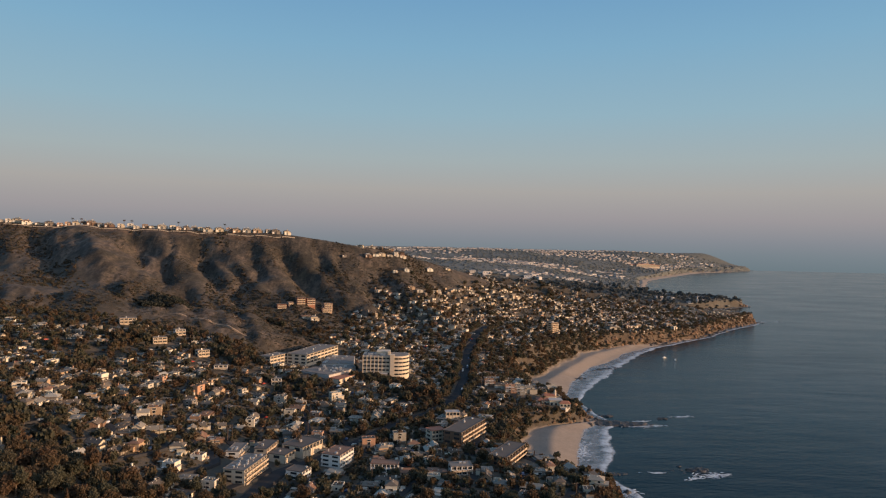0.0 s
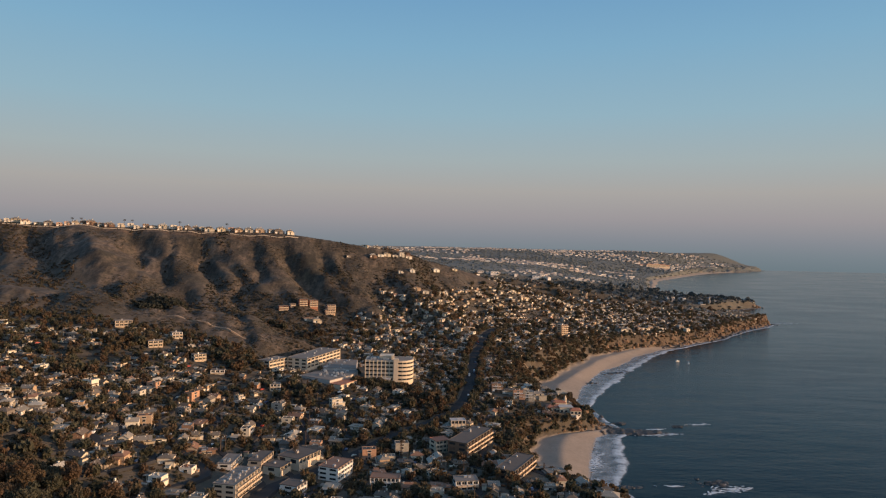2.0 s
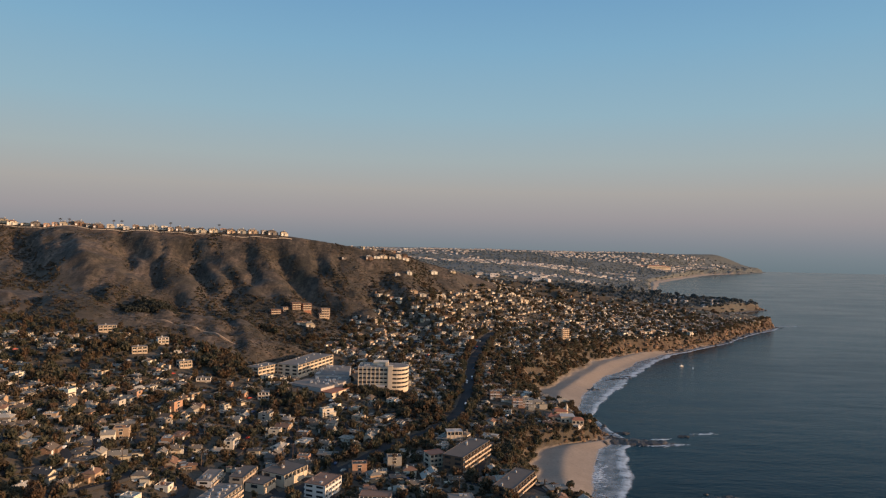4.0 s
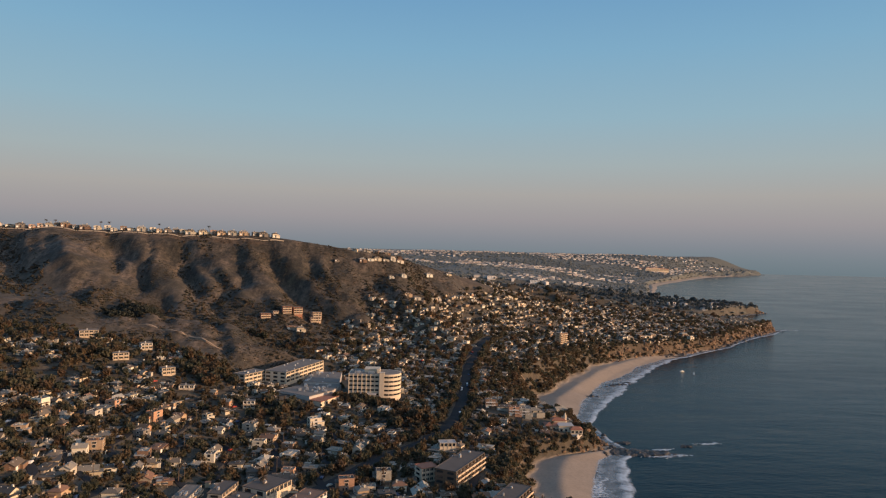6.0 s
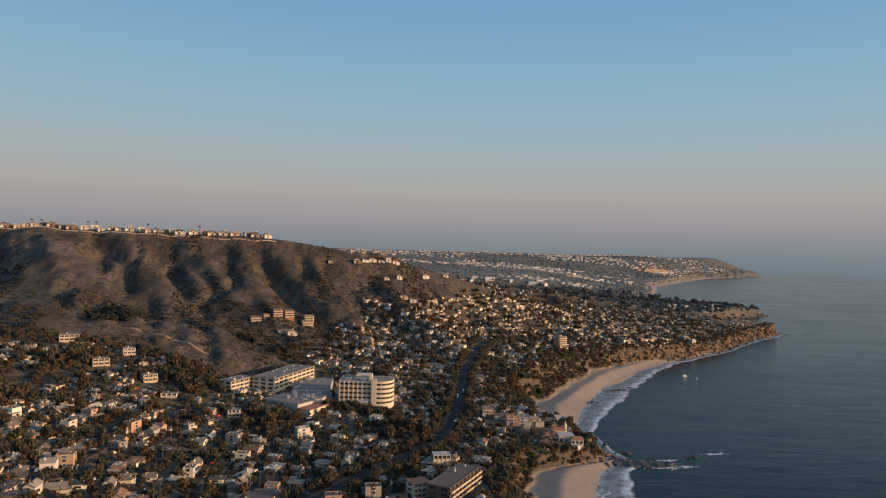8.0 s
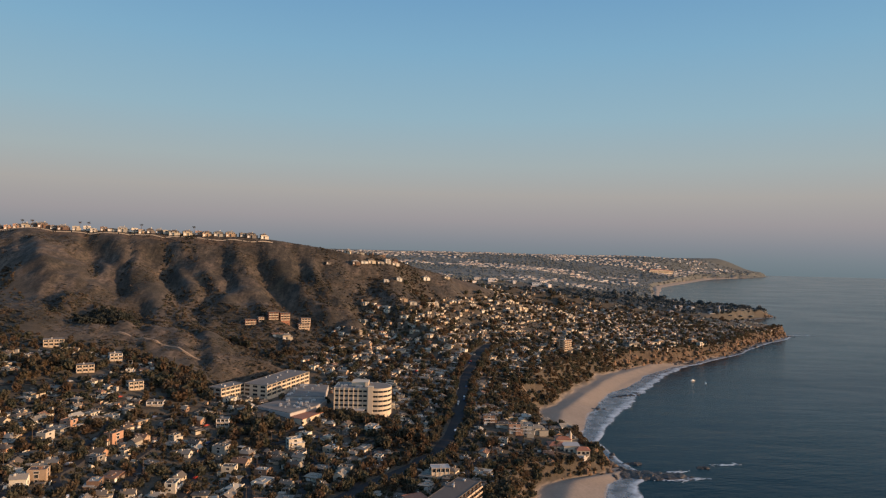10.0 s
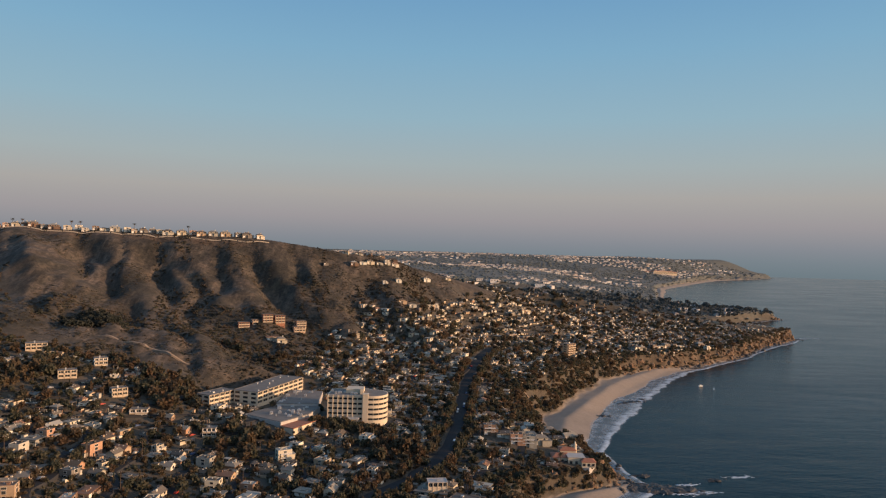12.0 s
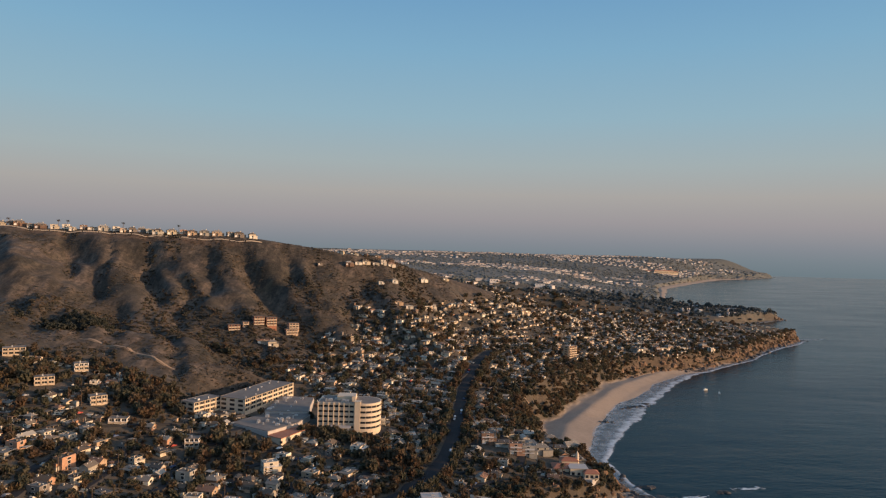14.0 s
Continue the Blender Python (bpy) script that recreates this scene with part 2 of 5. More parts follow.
def sea_material():
    m, n, l, b = material("sea_water", 0.22)
    pos = n.new("ShaderNodeNewGeometry").outputs["Position"]
    tilt = n.new("ShaderNodeMapping")
    tilt.inputs["Rotation"].default_value = (0, 0, radians(-25))
    tilt.inputs["Scale"].default_value = (0.35, 1.0, 1.0)
    l.new(pos, tilt.inputs["Vector"])
    swell, chop, patch = tex_noise(n, l, 0.035, 3, 0.55, tilt.outputs[0]), tex_noise(n, l, 0.35, 4, 0.6, tilt.outputs[0]), tex_noise(n, l, 0.004, 3, 0.5, tilt.outputs[0])
    c = ramp(n, l, patch.outputs["Fac"], [(0.35, (0.0, 0.008, 0.014)), (0.65, (0.0, 0.013, 0.021))])
    l.new(c.outputs[0], b.inputs["Base Color"])
    b.inputs["IOR"].default_value = 1.33
    b.inputs["Specular IOR Level"].default_value = 0.12
    b.inputs["Specular Tint"].default_value = (0.45, 0.84, 0.98, 1.0)
    gloss = n.new("ShaderNodeMapRange")
    gloss.inputs["From Min"].default_value, gloss.inputs["From Max"].default_value = 0.35, 0.65
    gloss.inputs["To Min"].default_value, gloss.inputs["To Max"].default_value = 0.13, 0.21
    streak = tex_noise(n, l, 0.011, 4, 0.6, tilt.outputs[0])
    l.new(streak.outputs["Fac"], gloss.inputs["Value"])
    l.new(gloss.outputs["Result"], b.inputs["Roughness"])
    mixed = n.new("ShaderNodeMath")
    mixed.operation = "MULTIPLY_ADD"
    l.new(swell.outputs["Fac"], mixed.inputs[0])
    mixed.inputs[1].default_value = 3.0
    l.new(chop.outputs["Fac"], mixed.inputs[2])
    bump(n, l, b, mixed.outputs[0], 0.7, 0.6)
    return m


def surf_material():
    m, n, l, b = material("surf_foam", 0.5)
    uv = n.new("ShaderNodeUVMap")
    uv.uv_map = "strip"
    sep = n.new("ShaderNodeSeparateXYZ")
    l.new(uv.outputs[0], sep.inputs[0])
    pos = n.new("ShaderNodeNewGeometry").outputs["Position"]
    warp, lace = tex_noise(n, l, 0.035, 4, 0.6, pos), tex_noise(n, l, 0.10, 5, 0.66, pos)
    # v runs from the wet sand (0) out to the last line of breakers (1): thin wash, then one bright broken crest
    add = n.new("ShaderNodeMath")
    add.operation = "MULTIPLY_ADD"
    l.new(warp.outputs["Fac"], add.inputs[0])
    add.inputs[1].default_value = 0.5
    low = n.new("ShaderNodeMath")
    low.operation = "SUBTRACT"
    l.new(sep.outputs["Y"], low.inputs[0])
    low.inputs[1].default_value = 0.25
    l.new(low.outputs[0], add.inputs[2])
    crest = ramp(n, l, add.outputs[0], [(0.02, (0.04,) * 3), (0.12, (0.46,) * 3), (0.34, (0.30,) * 3), (0.62, (0.36,) * 3), (0.76, (0.80,) * 3), (0.88, (0.84,) * 3), (0.97, (0, 0, 0))])
    thin = ramp(n, l, lace.outputs["Fac"], [(0.34, (0.30,) * 3), (0.58, (1.0,) * 3)])
    edge = n.new("ShaderNodeMath")
    edge.operation = "MULTIPLY"
    l.new(crest.outputs[0], edge.inputs[0])
    l.new(thin.outputs[0], edge.inputs[1])
    b.inputs["Base Color"].default_value = (0.64, 0.68, 0.71, 1)
    l.new(edge.outputs[0], b.inputs["Alpha"])
    return m


M_GROUND, M_SEA, M_SURF = ground_material(), sea_material(), surf_material()


# ---- mesh helpers ----
class Shape:
    """Vertices, faces and a material slot for each face, gathered piece by piece."""

    def __init__(self):
        self.v, self.f, self.m = [], [], []

    def add(self, verts, faces, mat=0):
        o = len(self.v)
        self.v += [tuple(p) for p in verts]
        self.f += [tuple(i + o for i in f) for f in faces]
        self.m += [mat] * len(faces)
        return self

    def box(self, x0, x1, y0, y1, z0, z1, mat=0, taper=0.0):
        t = taper
        return self.add([(x0, y0, z0), (x1, y0, z0), (x1, y1, z0), (x0, y1, z0), (x0 + t, y0 + t, z1), (x1 - t, y0 + t, z1), (x1 - t, y1 - t, z1), (x0 + t, y1 - t, z1)],
                        [(0, 3, 2, 1), (4, 5, 6, 7), (0, 1, 5, 4), (1, 2, 6, 5), (2, 3, 7, 6), (3, 0, 4, 7)], mat)

    def prism(self, ring, z0, z1, mat=0):
        n = len(ring)
        return self.add([(x, y, z0) for x, y in ring] + [(x, y, z1) for x, y in ring],
                        [tuple(range(n - 1, -1, -1)), tuple(range(n, 2 * n))] + [(i, (i + 1) % n, (i + 1) % n + n, i + n) for i in range(n)], mat)

    def tube(self, a, b, ra, rb, sides=6, mat=0):
        a, b = Vector(a), Vector(b)
        u = (b - a).orthogonal().normalized()
        w = (b - a).normalized().cross(u)
        ring = [(math.cos(2 * math.pi * k / sides), math.sin(2 * math.pi * k / sides)) for k in range(sides)]
        return self.add([a + ra * (c * u + s * w) for c, s in ring] + [b + rb * (c * u + s * w) for c, s in ring],
                        [(i, (i + 1) % sides, (i + 1) % sides + sides, i + sides) for i in range(sides)] + [tuple(range(sides - 1, -1, -1)), tuple(range(sides, 2 * sides))], mat)

    def mesh(self, name, mats):
        me = bpy.data.meshes.new(name)
        me.from_pydata(self.v, [], self.f)
        for m in mats:
            me.materials.append(m)
        if len(mats) > 1:
            me.polygons.foreach_set("material_index", self.m)
        me.update()
        return me

    def arrays(self):
        return (np.array(self.v, float), np.concatenate([np.array(f) for f in self.f]), np.array([len(f) for f in self.f]), np.array(self.m))


def joined(name, mats, shapes, places):
    """Many placed copies of the given shapes as one mesh. places: rows of shape index, x, y, z, turn, scale, height scale."""
    vs, ls, ns, ms, o = [], [], [], [], 0
    packed = [s.arrays() for s in shapes]
    for k, x, y, z, turn, sc, hs in places:
        v, f, n, m = packed[int(k)]
        c, s = math.cos(turn) * sc, math.sin(turn) * sc
        vs.append(np.c_[v[:, 0] * c - v[:, 1] * s + x, v[:, 0] * s + v[:, 1] * c + y, v[:, 2] * hs + z])
        ls.append(f + o), ns.append(n), ms.append(m)
        o += len(v)
    vs, ls, ns, ms = np.concatenate(vs), np.concatenate(ls), np.concatenate(ns), np.concatenate(ms)
    me = bpy.data.meshes.new(name)
    me.vertices.add(len(vs)), me.loops.add(len(ls)), me.polygons.add(len(ns))
    me.vertices.foreach_set("co", vs.ravel())
    me.loops.foreach_set("vertex_index", ls.astype(np.int32))
    me.polygons.foreach_set("loop_start", np.r_[0, np.cumsum(ns)[:-1]].astype(np.int32))
    me.polygons.foreach_set("material_index", ms.astype(np.int32))
    for m in mats:
        me.materials.append(m)
    me.update(calc_edges=True)
    me.polygons.foreach_set("use_smooth", np.zeros(len(ns), bool))
    return new(name, me)


def part(name, shape, mats, parent, label=""):
    """One mesh object under a thing or a part."""
    ob = new(name, shape.mesh(name, mats if isinstance(mats, (list, tuple)) else [mats]))
    ob.parent = parent
    return tagged(ob, label)


def lattice(ix, iy, seed):
    h = (ix.astype(np.int64) * 374761393 + iy.astype(np.int64) * 668265263 + seed * 1442695041) & 0x7FFFFFFF
    h = ((h ^ (h >> 13)) * 1274126177) & 0x7FFFFFFF
    return ((h ^ (h >> 16)) & 0xFFFF) / 65535.0


def fbm(x, y, size, octaves=4, seed=1):
    """Smooth noise about 0, from -1 to 1, whose broadest lumps are size metres across."""
    out, amp, tot = 0.0, 1.0, 0.0
    for k in range(octaves):
        px, py = x / size, y / size
        ix, iy = np.floor(px), np.floor(py)
        fx, fy = px - ix, py - iy
        fx, fy = fx * fx * (3 - 2 * fx), fy * fy * (3 - 2 * fy)
        a, b = lattice(ix, iy, seed + k), lattice(ix + 1, iy, seed + k)
        c, d = lattice(ix, iy + 1, seed + k), lattice(ix + 1, iy + 1, seed + k)
        out = out + amp * (2 * ((a * (1 - fx) + b * fx) * (1 - fy) + (c * (1 - fx) + d * fx) * fy) - 1)
        tot, amp, size = tot + amp, amp * 0.5, size * 0.5
    return out / tot


def smooth(a, b, x):
    t = np.clip((x - a) / (b - a), 0, 1)
    return t * t * (3 - 2 * t)


# ---- the lie of the land ----
# waterline: how far to the right (x) the land reaches at each distance ahead (y)
COAST_Y = [-300, 300, 430, 472, 505, 538, 601, 629, 652, 672, 699, 739, 780, 837, 934, 1029, 1130, 1193, 1269, 1369, 1471, 1540, 1562, 1600, 1700, 1780, 1830, 1900, 1945, 1985,
           2030, 2200, 2700, 3214, 3700, 3971, 4250, 4600, 4850, 4900, 5200]
COAST_X = [40, 95, 128, 119, 100, 111, 129, 138, 158, 156, 150, 139, 151, 169, 211, 268, 342, 420, 504, 583, 675, 740, 735, 640, 620, 670, 760, 850, 915, 900,
           740, 700, 850, 1030, 1330, 1500, 1700, 2080, 2330, 2250, 2200]
BEACH = ((-300, 440, 480, 511, 577, 622, 650, 675, 715, 745, 780, 837, 885, 926, 986, 1087, 1125, 1160, 1300, 2100, 2700, 3200, 4200, 4500),
         (8, 6, 20, 34, 45, 42, 14, 4, 6, 34, 45, 47, 38, 30, 32, 29, 18, 6, 4, 5, 20, 45, 40, 5))
BLUFF = ((-300, 430, 520, 620, 660, 720, 800, 950, 1090, 1160, 1400, 1530, 1580, 1760, 1840, 1900, 1960, 2200, 3200, 4000, 4600, 4900),
         (20, 20, 19, 17, 14, 20, 29, 30, 24, 20, 17, 19, 9, 9, 20, 27, 18, 18, 18, 38, 46, 44))
RUN = ((-300, 440, 600, 640, 720, 800, 1000, 1080, 1150, 3900, 4500, 5000), (14, 14, 24, 16, 22, 36, 38, 22, 11, 13, 70, 70))
INLAND = ((0, 65, 150, 170, 220, 275, 355, 450, 700, 1200, 3000), (0, 8, 14, 16, 22, 30, 42, 56, 80, 105, 120))
CREST = [(-1500, 1000, 198), (-900, 1030, 192), (-546, 1058, 182), (-400, 1066, 180), (-250, 1075, 177), (-180, 1090, 168), (-116, 1105, 158), (-88, 1130, 156), (-60, 1160, 147), (45, 1260, 114),
         (110, 1400, 86), (190, 1520, 52)]
# side spurs that run down from the crest to the town: points and half-width
SPURS = (([(-750, 840, 142), (-480, 800, 106), (-330, 806, 93), (-253, 803, 84), (-195, 775, 64)], 62),
         ([(-540, 1050, 182), (-452, 935, 153), (-400, 880, 114), (-330, 812, 92)], 46),
         ([(-471, 1045, 166), (-388, 960, 122), (-346, 900, 99), (-270, 830, 80)], 40),
         ([(-360, 1066, 178), (-342, 1040, 157), (-290, 970, 119), (-247, 905, 86)], 36),
         ([(-300, 1070, 175), (-254, 1007, 130), (-178, 907, 84), (-150, 870, 70)], 36),
         ([(-180, 1090, 167), (-140, 1010, 128), (-90, 940, 84)], 36),
         ([(-95, 1118, 151), (-33, 990, 95), (15, 925, 66)], 44),
         ([(-30, 1195, 135), (15, 1135, 98), (45, 1085, 66)], 40))
GULLIES = ((-790, 24, .7), (-700, 22, .8), (-630, 18, .6), (-565, 24, 1.0), (-480, 18, .6), (-395, 27, 1.2), (-322, 18, 1.0), (-272, 20, 1.0), (-205, 26, .9), (-140, 20, .7), (-70, 24, .6), (10, 24, .5))


def coast_x(y):
    return np.interp(y, COAST_Y, COAST_X) + 5.0 * fbm(y * 1.0, y * 0.0 + 3.3, 55.0, 4, 7) * np.interp(y, (0, 700, 760, 1080, 1160), (1, 1, .25, .25, 1.4))


def lean(y):
    return 1 / np.sqrt(1 + np.clip((coast_x(y + 45) - coast_x(y - 45)) / 90, -1.5, 1.5) ** 2)


def near_line(x, y, line):
    """Distance to a crest line, the crest's height there, and the side on which the point lies (below is -1)."""
    best, top, place = np.full(np.shape(x), 1e9), np.zeros(np.shape(x)), np.zeros(np.shape(x))
    for (ax, ay, az), (bx, by, bz) in zip(line, line[1:]):
        t = np.clip(((x - ax) * (bx - ax) + (y - ay) * (by - ay)) / ((bx - ax) ** 2 + (by - ay) ** 2), 0, 1)
        d = np.hypot(x - ax - t * (bx - ax), y - ay - t * (by - ay))
        hit = d < best
        side = np.sign((bx - ax) * (y - ay) - (by - ay) * (x - ax))
        best, top, place = np.where(hit, d, best), np.where(hit, az + t * (bz - az), top), np.where(hit, side, place)
    return best, top, place


def runnels(x, y):
    """Narrow side gullies that run down the open slopes: 1 in the bed, 0 on the ribs between them."""
    u = x + 0.55 * (y - 1000) + 10 * fbm(x, y, 60, 3, 57)
    v = y - 0.35 * x
    return np.clip(1 - 3.2 * np.abs(fbm(u, v * 0.28, 46, 3, 55)), 0, 1)


def land(x, y):
    """Height of the ground, and how much it is sand, bare cliff and open hillside."""
    x, y = np.asarray(x, float), np.asarray(y, float)
    k = lean(y)
    d = (coast_x(y) - x) * k
    w, c, top = np.interp(y, *BEACH), np.interp(y, *RUN), np.interp(y, *BLUFF) + 5 * fbm(y, 0 * y + 9.1, 70, 3, 15) * smooth(1080, 1250, y)
    w = np.maximum(2.5, w + 3 * fbm(x, y, 30, 3, 11))
    # beach: a sloping foreshore, then a berm that tips slightly inland
    berm = np.minimum(4.4, 0.8 + 0.095 * w)
    z = np.where(d < 0, np.maximum(-4, d * 0.08), np.interp(d / w, (0, 0.50, 0.56, 1.0), (0, 0.95, 1.0, 0.50)) * berm)
    rough = fbm(x, y, 26, 5, 21)
    e = (d - w) / c + 0.30 * rough + 0.22 * fbm(x, y, 11, 3, 23) + 0.75 * fbm(x * .3 + y, 0 * y + 4.7, 26, 4, 27) * smooth(1040, 1120, y)
    face = smooth(0.0, 1.0, e)
    inner = np.maximum(0, d - w - c)
    up = top + np.interp(inner, *INLAND) + smooth(5, 60, inner) * 2.2 * fbm(x, y, 120, 4, 5)
    up = up - 19 * np.exp(-((x + 118) ** 2 + (y - 415) ** 2) / 120 ** 2) * smooth(0, 50, inner)
    far = smooth(1700, 4700, y) * smooth(80, 900, d)
    up = np.where(y > 1500, up * (1 - 0.25 * smooth(1500, 2200, y)), up) + far * (12 + 14 * fbm(x, y, 700, 3, 31))
    # rolling ridge that closes the far plain, falling to the last headland
    ridge = smooth(3650, 4420, y) * smooth(20, 300, inner)
    up = up + ridge * (116 + 9 * fbm(x, y, 420, 3, 33) - up)
    up = up + 10 * fbm(x, y, 260, 3, 35) * smooth(2000, 2500, y) * smooth(60, 200, inner) * (1 - ridge)
    z = z + face * (up - z)
    # the great ridge and its lower spur
    dist, crest, side = near_line(x, y, CREST)
    along = x - 0.80 * dist + 11 * fbm(x, y, 90, 3, 41)
    cut = sum(dep * np.exp(-(((along - cx) / wid) ** 2)) for cx, wid, dep in GULLIES)
    r = np.maximum(0, dist - 8) / np.where(side > 0, 2.6, 1.0)
    r = r * (1 + 0.12 * fbm(x, y, 90, 4, 43))
    body = np.interp(r, (0, 30, 70, 110, 170, 250, 340), (1, 0.86, 0.62, 0.41, 0.14, 0.05, 0))
    body = body * (1 - 0.42 * np.minimum(1.1, cut) * np.interp(r, (0, 25, 70, 150, 240), (0, .25, 1, 1, 0)) * (side < 0.5))
    z = z + np.maximum(0, crest - z) * body
    b2 = np.zeros(np.shape(x))
    for line, wide in SPURS:
        d2, c2, _ = near_line(x + 9 * fbm(x, y, 50, 3, 47), y + 9 * fbm(x, y, 50, 3, 48), line)
        q = np.interp(d2 / wide, (0, 0.12, 0.5, 1.0, 1.6), (1, 0.95, 0.6, 0.2, 0))
        z = z + np.maximum(0, c2 + 4 * fbm(x, y, 35, 3, 49) - z) * q
        b2 = np.maximum(b2, q)
    hill = np.clip(np.maximum(body * 2.2 * smooth(-60, -170, x + 0.25 * (y - 1000)) + body * 0.8 * (x > -200), b2 * 1.6), 0, 1) * (d > w + c)
    z = z + hill * (6.0 * fbm(x, y, 55, 4, 51) + 2.2 * fbm(x, y, 16, 2, 53) - 6.5 * runnels(x, y)) * np.minimum(1, dist / 45)
    hill = hill * (1 - 0.85 * smooth(-120, -20, x) * (1 - smooth(82, 104, z)))
    # graded terrace of the hospital
    pad = 1 - smooth(46, 84, np.hypot((x + 112) / 1.15, y - 716))
    z = z + pad * (35.5 + 6.0 * np.clip((-60 - x) / 95, 0, 1.1) - z)
    sand = (1 - smooth(0.0, 0.18, e)) * (w > 5.5)
    steep = np.exp(-((e - 0.5) / 0.42) ** 2)
    bare = np.clip(steep * np.interp(y, (0, 600, 630, 720, 800, 1060, 1110, 1560, 1750, 1910, 1940, 2010, 2100, 5000), (.35, .3, .12, .08, .05, .05, .7, .6, .15, .15, .7, .7, .3, .3)) + np.interp(y, (600, 640, 1060, 1110), (.3, .10, .10, .5)) * rough * steep, 0, 1) * (e > -0.1)
    bare = np.where(w <= 5.5, np.maximum(bare, (1 - smooth(0.2, 0.6, e)) * np.interp(y, (1700, 1760, 1915, 1940), (.9, .2, .2, .9))), bare)
    # graded bank under the houses of the crest
    bank = (side < 0) * smooth(13, 16, dist) * (1 - smooth(20, 25, dist)) * smooth(-235, -260, x)
    bare = np.maximum(bare, bank * 0.9)
    bare = np.maximum(bare, 0.55 * np.exp(-(((x - 45) / 45) ** 2 + ((y - 1250) / 30) ** 2)))
    bare = bare * (1 - 0.6 * smooth(2050, 2500, y)) * (1 - smooth(4000, 4400, y))
    return z, sand, bare, hill


def ground_z(x, y):
    return land(x, y)[0]


def build_ground():
    ys = np.r_[np.arange(-150, 320, 30), np.arange(320, 1110, 4), np.arange(1110, 1590, 2.5), np.arange(1590, 1700, 5), np.arange(1700, 2140, 8), np.arange(2140, 5000, 28)]
    ds = np.r_[-400, -120, -50, np.arange(-24, 110, 2.6), np.arange(110, 1130, 4.5), np.arange(1130, 2600, 45), 3600]
    Y, D = np.meshgrid(ys, ds, indexing="ij")
    X = coast_x(Y) - D / lean(Y)
    z, sand, bare, hill = land(X, Y)
    z = np.where(D < -60, -4, z)
    n, m = Y.shape
    idx = np.arange(n * m).reshape(n, m)
    faces = np.stack([idx[:-1, :-1], idx[:-1, 1:], idx[1:, 1:], idx[1:, :-1]], -1).reshape(-1, 4)[:, ::-1]
    me = bpy.data.meshes.new("ground")
    me.vertices.add(n * m), me.loops.add(faces.size), me.polygons.add(len(faces))
    me.vertices.foreach_set("co", np.stack([X, Y, z], -1).ravel())
    me.loops.foreach_set("vertex_index", faces.ravel().astype(np.int32))
    me.polygons.foreach_set("loop_start", np.arange(0, faces.size, 4, dtype=np.int32))
    me.update(calc_edges=True)
    me.polygons.foreach_set("use_smooth", np.ones(len(faces), bool))
    cover = me.color_attributes.new("cover", "FLOAT_COLOR", "POINT")
    # alpha falls with distance and brings in the haze-toned ground colour
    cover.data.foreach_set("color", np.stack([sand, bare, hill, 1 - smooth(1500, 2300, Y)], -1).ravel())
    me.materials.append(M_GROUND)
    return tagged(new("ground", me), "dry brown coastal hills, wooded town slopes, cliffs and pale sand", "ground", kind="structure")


def build_sea():
    s = Shape()
    s.add([(-200, -400, 0), (9000, -400, 0), (9000, 14000, 0), (-200, 14000, 0)], [(0, 1, 2, 3)])
    return tagged(new("sea", s.mesh("sea", [M_SEA])), "dark blue-green evening sea with low swell", "sea", kind="structure")


ground = build_ground()
sea = build_sea()


